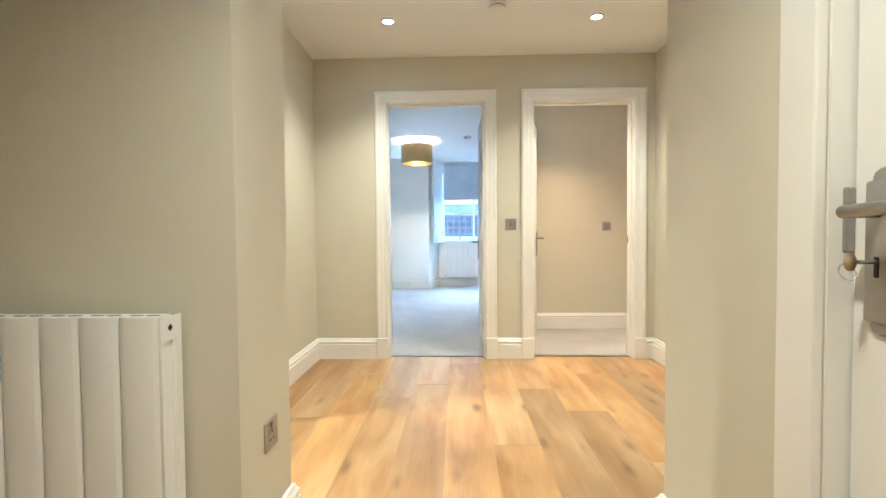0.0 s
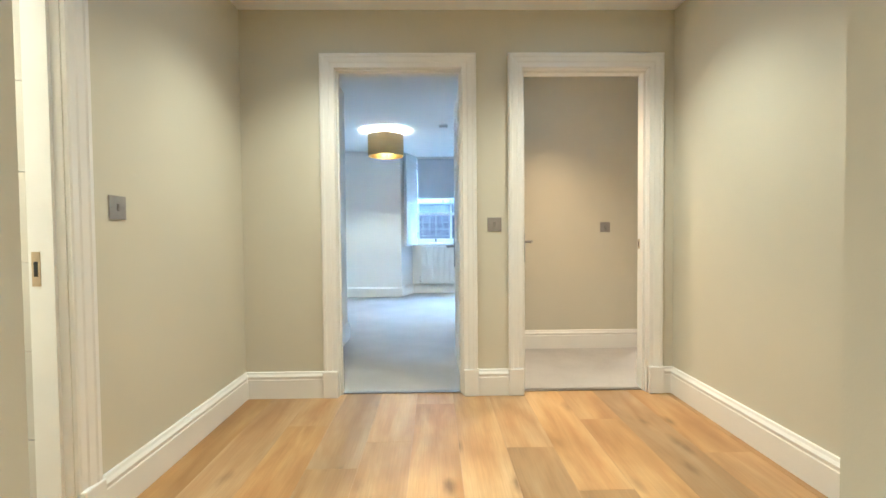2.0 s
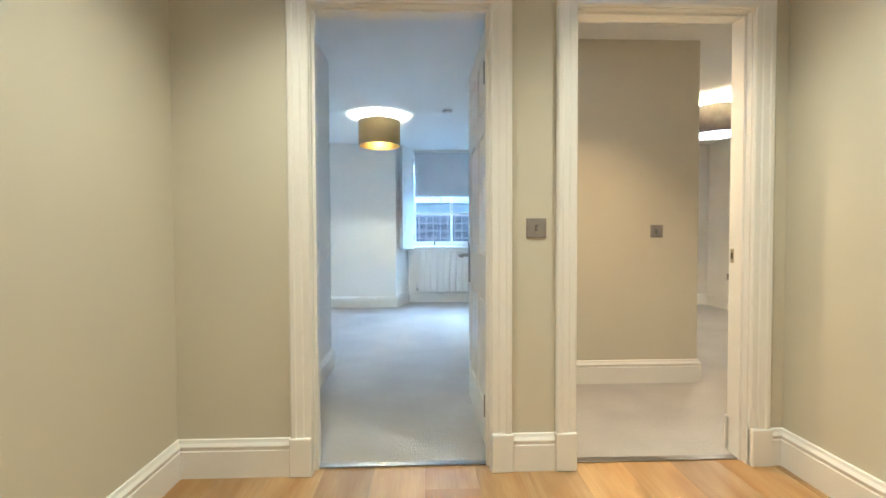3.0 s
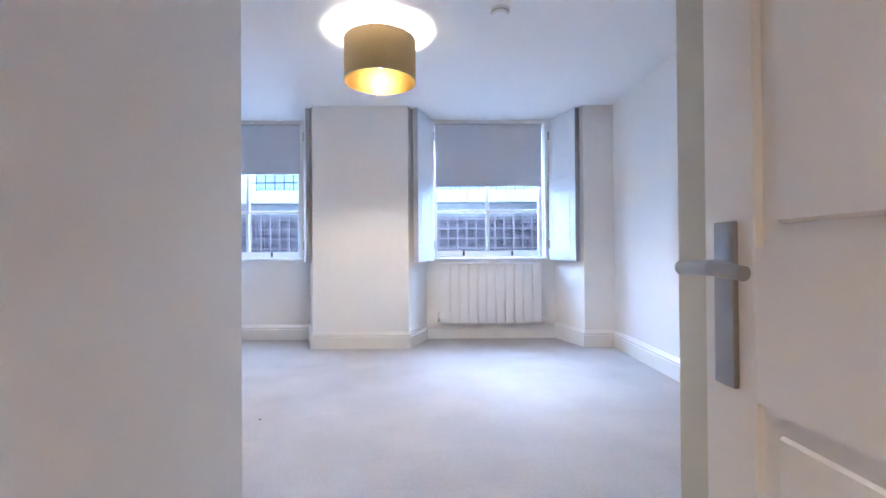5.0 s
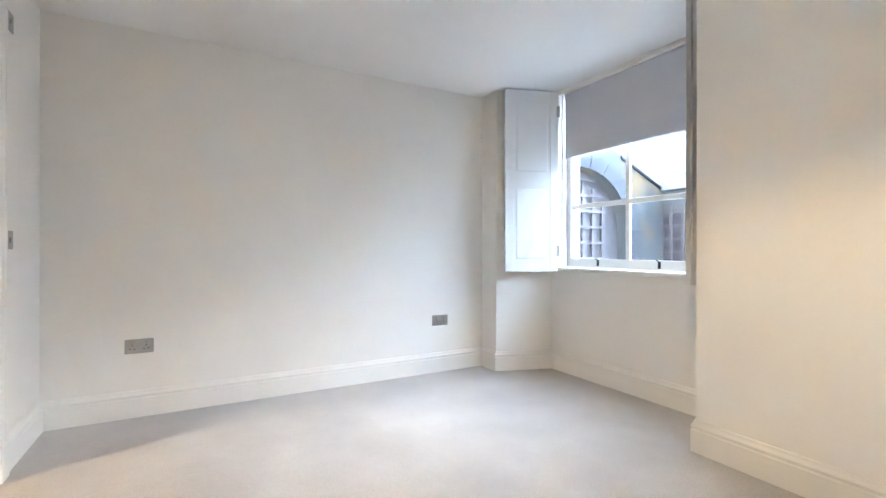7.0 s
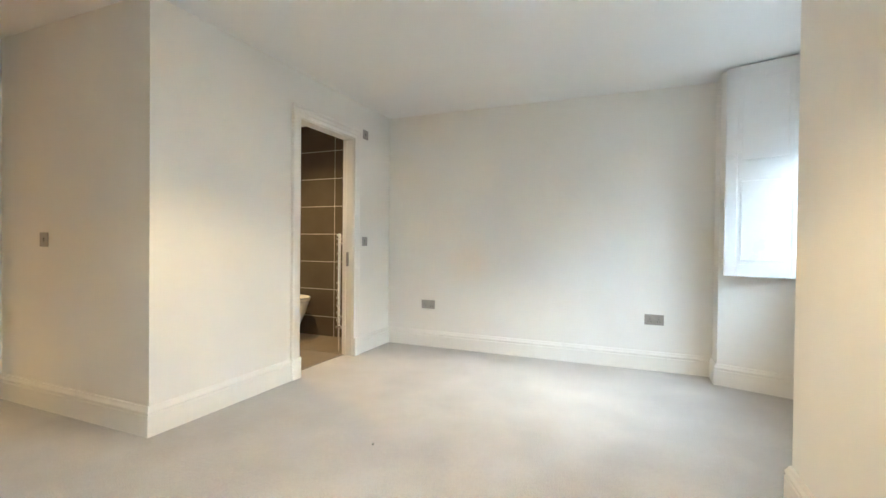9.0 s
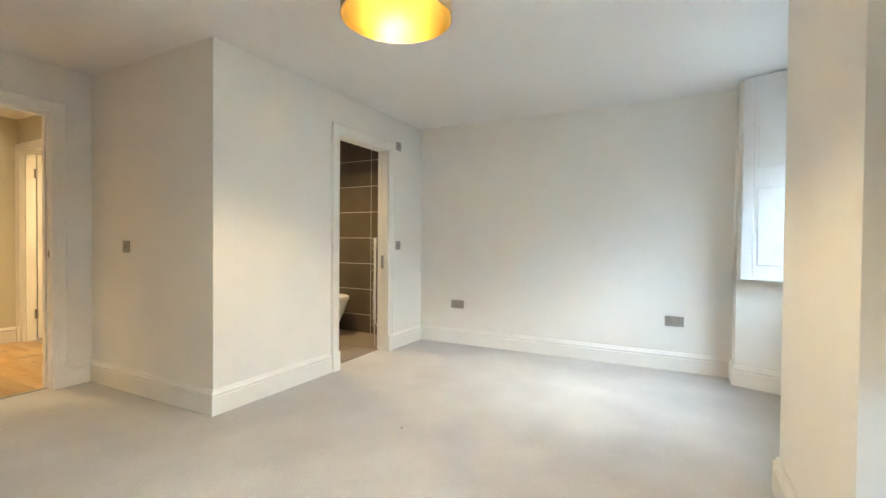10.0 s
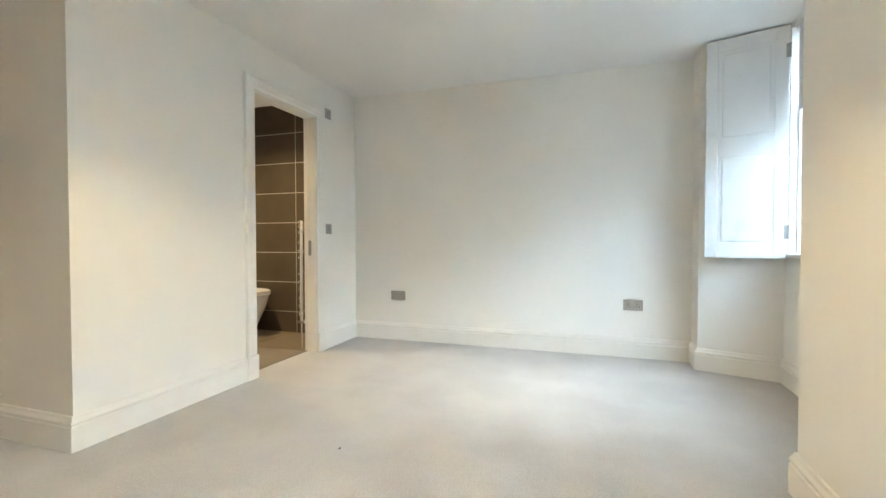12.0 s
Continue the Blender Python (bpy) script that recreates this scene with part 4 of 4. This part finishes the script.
rod(bm, (-0.03, -0.085, 0.0), (-0.03, -0.02, 0.0), 0.015, 12)
part("valve", bm, CHROME, rail, smooth=True)

# ---- light well and street ----
structure("ground", box(B(), -400, 400, 6.9, 800, 1.45, 1.66), PAVING, "grey street paving above the light well", "ground")
structure("light_well_floor", box(B(), -3.2, 2.6, 5.30, 6.9, -0.4, -0.12), PAVING, "grey paved light well floor", "ground")
well = structure("light_well_wall", box(B(), -2.9, 2.4, 6.915, 7.08, -0.2, 1.66), DARK, "dark brick retaining wall behind trellis")
bm = B()
for k in range(4):
    x0 = -2.62 + k * 1.16
    box(bm, x0, x0 + 1.155, 6.84, 7.12, 1.662, 1.848, 0.012, 2)
structure("coping", bm, STONE, "white painted stone coping of the light well", "coping")


def vault_curve(a, b, n=14):
    """Points (y, z) of the vault arch from the house side over the crown to the spring."""
    return [(5.60 + a * math.cos(t), 1.20 + b * math.sin(t)) for t in (math.radians(112 - 112 * k / n) for k in range(n + 1))]


def slab(bm, ring, x0, x1):
    """A flat outline in (y, z), thickened from x0 to x1."""
    va = [bm.verts.new((x0, y, z)) for y, z in ring]
    vb = [bm.verts.new((x1, y, z)) for y, z in ring]
    bm.faces.new(va)
    bm.faces.new(vb[::-1])
    for k in range(len(ring)):
        m = (k + 1) % len(ring)
        bm.faces.new((va[k], vb[k], vb[m], va[m]))
    return bm


ARCH_IN, ARCH_OUT = vault_curve(0.70, 0.62), vault_curve(0.90, 0.75)
ring = [(6.93, -0.2), (6.93, 1.645), (6.50, 1.83), (6.22, 1.955), (6.20, 1.99), (6.12, 2.03), (5.30, 2.45), (5.30, ARCH_IN[0][1])] + ARCH_IN + [(6.30, -0.2)]
structure("light_well_side_left", slab(B(), ring, -2.62, -2.95), OCHRE, "grey cement wall with ochre damp stains")
bm = B()
for k in range(3):
    y0, y1 = 6.93 - k * 0.245, 6.93 - (k + 1) * 0.245 + 0.004
    z0, z1 = 1.645 + (6.93 - y0) * 0.437, 1.645 + (6.93 - y1) * 0.437
    slab(bm, [(y0, z0), (y0, z0 + 0.028), (y1, z1 + 0.028), (y1, z1)], -2.595 - 0.004 * k, -2.96)
structure("coping_slope", bm, IRON, "dark slate edging on the sloping light well wall", "coping")
structure("light_well_side_right", box(B(), 2.0, 2.4, 5.30, 6.93, -0.2, 2.3), RENDER_GREY, "grey rendered light well wall")
structure("white_boundary_wall", box(B(), -3.4, -2.955, 5.30, 8.5, 1.2, 3.4), STONE, "white painted boundary wall above the light well")
# Unseen upper wall, added to close the front and shade the well.
structure("facade_above", box(B(), -6, 6, 4.98, 5.29, CEIL + 0.13, 9.0), STONE, "white painted front wall of the building above")
bm = B()
for k in range(14):
    gap = 0.006
    (a0, a1), (b0, b1) = (ARCH_IN[k], ARCH_IN[k + 1]), (ARCH_OUT[k], ARCH_OUT[k + 1])
    slab(bm, [a0, (a1[0] - gap * 0.5, a1[1]), (b1[0] - gap * 0.5, b1[1]), b0], -2.592 - 0.003 * (k % 2), -2.622)
slab(bm, [(6.30, -0.12), (6.50, -0.12), (6.50, 1.195), (6.30, 1.195)], -2.592, -2.622)
structure("vault_arch", bm, RENDER_GREY, "grey cement arch and jamb round the vault gate", "arch")
structure("vault_door", box(B(), -2.79, -2.74, 5.30, 6.34, -0.12, 1.95), VAULT, "pale boarded vault door behind the trellis", "door")
gate = thing("trellis_gate", pose(-2.735, 5.46, -0.12), "weathered trellis panel in the vault arch", "trellis")
for k in range(5):
    y = 0.02 + k * 0.14
    part("slat", box(B(), 0.012, 0.030, y - 0.019, y + 0.019, 0.0, 1.92 - 0.018 * k * k), TRELLIS, gate)
for k in range(12):
    part("slat", box(B(), 0.030, 0.046, 0.0, 0.62 if k < 11 else 0.45, 0.08 + k * 0.16 - 0.014, 0.08 + k * 0.16 + 0.014), TRELLIS, gate)

tr = thing("trellis", pose(-2.6, 6.885, -0.12), "weathered square trellis fixed to the brick wall", "trellis")
slat_v = part("slat", box(B(), -0.013, 0.013, -0.016, 0.0, 0.0, 1.615), TRELLIS, tr)
slat_h = part("slat", box(B(), 0.0, 4.52, -0.003, 0.013, -0.013, 0.013), TRELLIS, tr)
slat_v.location = (0.091, 0, 0)
slat_h.location = (0, 0, 0.08)
for k in range(1, 32):
    o = slat_v.copy()
    scene.collection.objects.link(o)
    o.location = (0.091 + k * 0.14, 0, 0)
for k in range(1, 11):
    o = slat_h.copy()
    scene.collection.objects.link(o)
    o.location = (0, 0, 0.08 + k * 0.146)

structure("gate_pier", box(B(), -2.62, -2.40, 6.84, 7.12, 1.848, 2.75, 0.01, 2), STONE, "white painted stone pier at the end of the railings", "pier")
rails = thing("iron_railings", pose(-2.395, 6.98, 1.848), "black iron railings with scrolled feet on the coping", "railing")
part("top_rail", box(B(), 0, 4.23, -0.02, 0.02, 0.98, 1.0), IRON, rails)
part("bottom_rail", box(B(), 0, 4.23, -0.02, 0.02, 0.13, 0.145), IRON, rails)
for k in range(30):
    x = 0.07 + k * 0.14
    bm = B()
    rod(bm, (x, 0, 0.0), (x, 0, 0.98), 0.009, 8)
    part("bar", bm, IRON, rails)
    bm = B()
    for s in (-1, 1):
        for j in range(9):
            a, b = math.pi * 1.4 * j / 9, math.pi * 1.4 * (j + 1) / 9
            ra, rb = 0.034 - 0.002 * j, 0.034 - 0.002 * (j + 1)
            rod(bm, (x + s * (0.036 - ra * math.cos(a)), 0, 0.05 - ra * math.sin(a) * 1.2), (x + s * (0.036 - rb * math.cos(b)), 0, 0.05 - rb * math.sin(b) * 1.2), 0.006, 6)
    part("scroll", bm, IRON, rails)

# Barely seen; height chosen so its skyline cuts the sky light indoors.
house = thing("skyline_house", pose(0, 26, 1.66), "white house across the street, height set to shape the skylight", "house")
part("wall", box(B(), -30, 30, 0.0, 7, 0.0, 7.2), STONE, house)
part("cornice", box(B(), -30.2, 30.2, -0.35, 0.02, 6.6, 6.9, 0.05, 2), STONE, house)
part("string_course", box(B(), -30, 30, -0.12, 0.02, 3.35, 3.6, 0.03, 2), STONE, house)
part("parapet", box(B(), -30, 30, -0.05, 0.30, 7.2, 7.65, 0.03, 1), STONE, house)
for row_z in (0.9, 4.05):
    for k in range(20):
        x = -27.5 + k * 2.9
        wn_ = part("window", box(B(), x - 0.6, x + 0.6, -0.06, 0.01, row_z, row_z + 2.0), STONE, house)
        part("pane", box(B(), x - 0.5, x + 0.5, -0.075, -0.055, row_z + 0.1, row_z + 1.9), DARK, wn_)

# ---- pieces of floors and walls ----
BOARD_W = 0.2185
rng = random.Random(4)
boards = {}


def board(x0, x1, y0, y1):
    key = (round(x1 - x0, 3), round(y1 - y0, 2))
    if key not in boards:
        w, l = key
        bm = B()
        e, t = 0.0011, 0.014
        lowr = [(-w / 2 + 0.0004, -l / 2 + 0.0004), (w / 2 - 0.0004, -l / 2 + 0.0004), (w / 2 - 0.0004, l / 2 - 0.0004), (-w / 2 + 0.0004, l / 2 - 0.0004)]
        topr = [(-w / 2 + e, -l / 2 + e), (w / 2 - e, -l / 2 + e), (w / 2 - e, l / 2 - e), (-w / 2 + e, l / 2 - e)]
        rings = [[bm.verts.new((x, y, z)) for x, y in r] for r, z in ((lowr, -t), (lowr, -0.0015), (topr, 0.0))]
        for a, b in zip(rings, rings[1:]):
            for k in range(4):
                bm.faces.new((a[k], a[(k + 1) % 4], b[(k + 1) % 4], b[k]))
        bm.faces.new(rings[-1])
        bmesh.ops.recalc_face_normals(bm, faces=bm.faces[:])
        d = bpy.data.meshes.new("plank")
        bm.to_mesh(d)
        bm.free()
        d.materials.append(OAK)
        boards[key] = d
    ob = new("plank", boards[key])
    ob.parent = floor
    ob.location = ((x0 + x1) / 2, (y0 + y1) / 2, 0.0)


x = -1.18
while x < 2.14:
    x1 = x + BOARD_W
    y = -4.35 - rng.random() * 1.2
    while y < 0.05:
        y1 = min(y + rng.choice((0.9, 1.2, 1.5, 1.9, 1.9)), 0.055)
        if y1 > -4.35 and y1 - y > 0.12:
            board(x, x1, max(y, -4.4), y1)
            y = y1
        elif y1 - y <= 0.12:
            break
        else:
            y = y1
    x = x1

tiles = {}


def tile(parent, mat, size, at, name="tile"):
    """A flat tile with eased edges; size (x, y, z), the face that is seen bevelled by a millimetre."""
    key = (mat.name, tuple(round(s, 3) for s in size))
    if key not in tiles:
        bm = box(B(), -size[0] / 2, size[0] / 2, -size[1] / 2, size[1] / 2, -size[2] / 2, size[2] / 2, 0.001, 1)
        d = bpy.data.meshes.new(name)
        bmesh.ops.recalc_face_normals(bm, faces=bm.faces[:])
        bm.to_mesh(d)
        bm.free()
        d.materials.append(mat)
        tiles[key] = d
    ob = new(name, tiles[key])
    ob.parent = parent
    ob.location = at


TH, TW, J = 0.303, 0.60, 0.007
z = 0.223 - TH
while z < CEIL - 0.02:
    h = min(TH - J, CEIL - z)
    if z < 0:
        h, z = 0.223 - J - 0.008, 0.008
    for y0, y1 in ((0.164, 0.922 - 0.6 - J), (0.922 - 0.6, 0.922 - J), (0.922, 1.446)):
        tile(wet, DARK_TILE, (0.010, y1 - y0, h), (XT - 0.005, (y0 + y1) / 2, z + h / 2))
    z += h + J
for i in range(4):
    for j in range(2):
        x0, x1 = XT + 0.003 + i * 0.60, min(XT + 0.003 + (i + 1) * 0.60 - 0.005, -0.275)
        y0 = 0.87 - 0.6 * j if j == 0 else 0.165
        y1 = 1.468 if j == 0 else 0.865
        tile(wetfloor, FLOOR_TILE, (x1 - x0, y1 - y0, 0.008), ((x0 + x1) / 2, (y0 + y1) / 2, 0.006))
bath = bpy.data.objects["wall_bathroom_north"]
for i in range(8):
    for j in range(3):
        x1 = -0.60 - j * 0.565
        z0 = 0.004 + i * 0.30
        h = min(0.297, CEIL - z0)
        if h > 0.03:
            tile(bath, PALE_TILE, (0.562, 0.008, h), (x1 - 0.281, -1.204, z0 + h / 2))
structure("floor_bathroom", box(B(), -2.30, -0.53, -2.056, -1.20, -0.12, 0.002), FLOOR_TILE, "taupe tiled bathroom floor", "floor")

# bricks of the retaining wall: real blocks, joined
verts, faces = [], []
course, row = 0.075, 0
zz = -0.15
while zz < 1.66:
    xx = -2.62 - (0.1125 if row % 2 else 0.0)
    while xx < 2.0:
        a, b = max(xx, -2.62), min(xx + 0.215, 2.0)
        if b - a > 0.03:
            d = rng.uniform(-0.003, 0.003)
            y0, y1 = 6.903 + d, 6.93
            n = len(verts)
            z1 = min(zz + 0.065, 1.658)
            verts += [(a, y0, zz), (b, y0, zz), (b, y0, z1), (a, y0, z1), (a, y1, zz), (b, y1, zz), (b, y1, z1), (a, y1, z1)]
            faces += [(n, n + 1, n + 2, n + 3), (n, n + 4, n + 5, n + 1), (n + 3, n + 2, n + 6, n + 7), (n, n + 3, n + 7, n + 4), (n + 1, n + 5, n + 6, n + 2)]
        xx += 0.225
    zz += course
    row += 1
data = bpy.data.meshes.new("bricks")
data.from_pydata(verts, [], faces)
data.materials.append(BRICK)
bricks = new("bricks", data)
bricks.parent = well
tagged(bricks, kind="stuff")
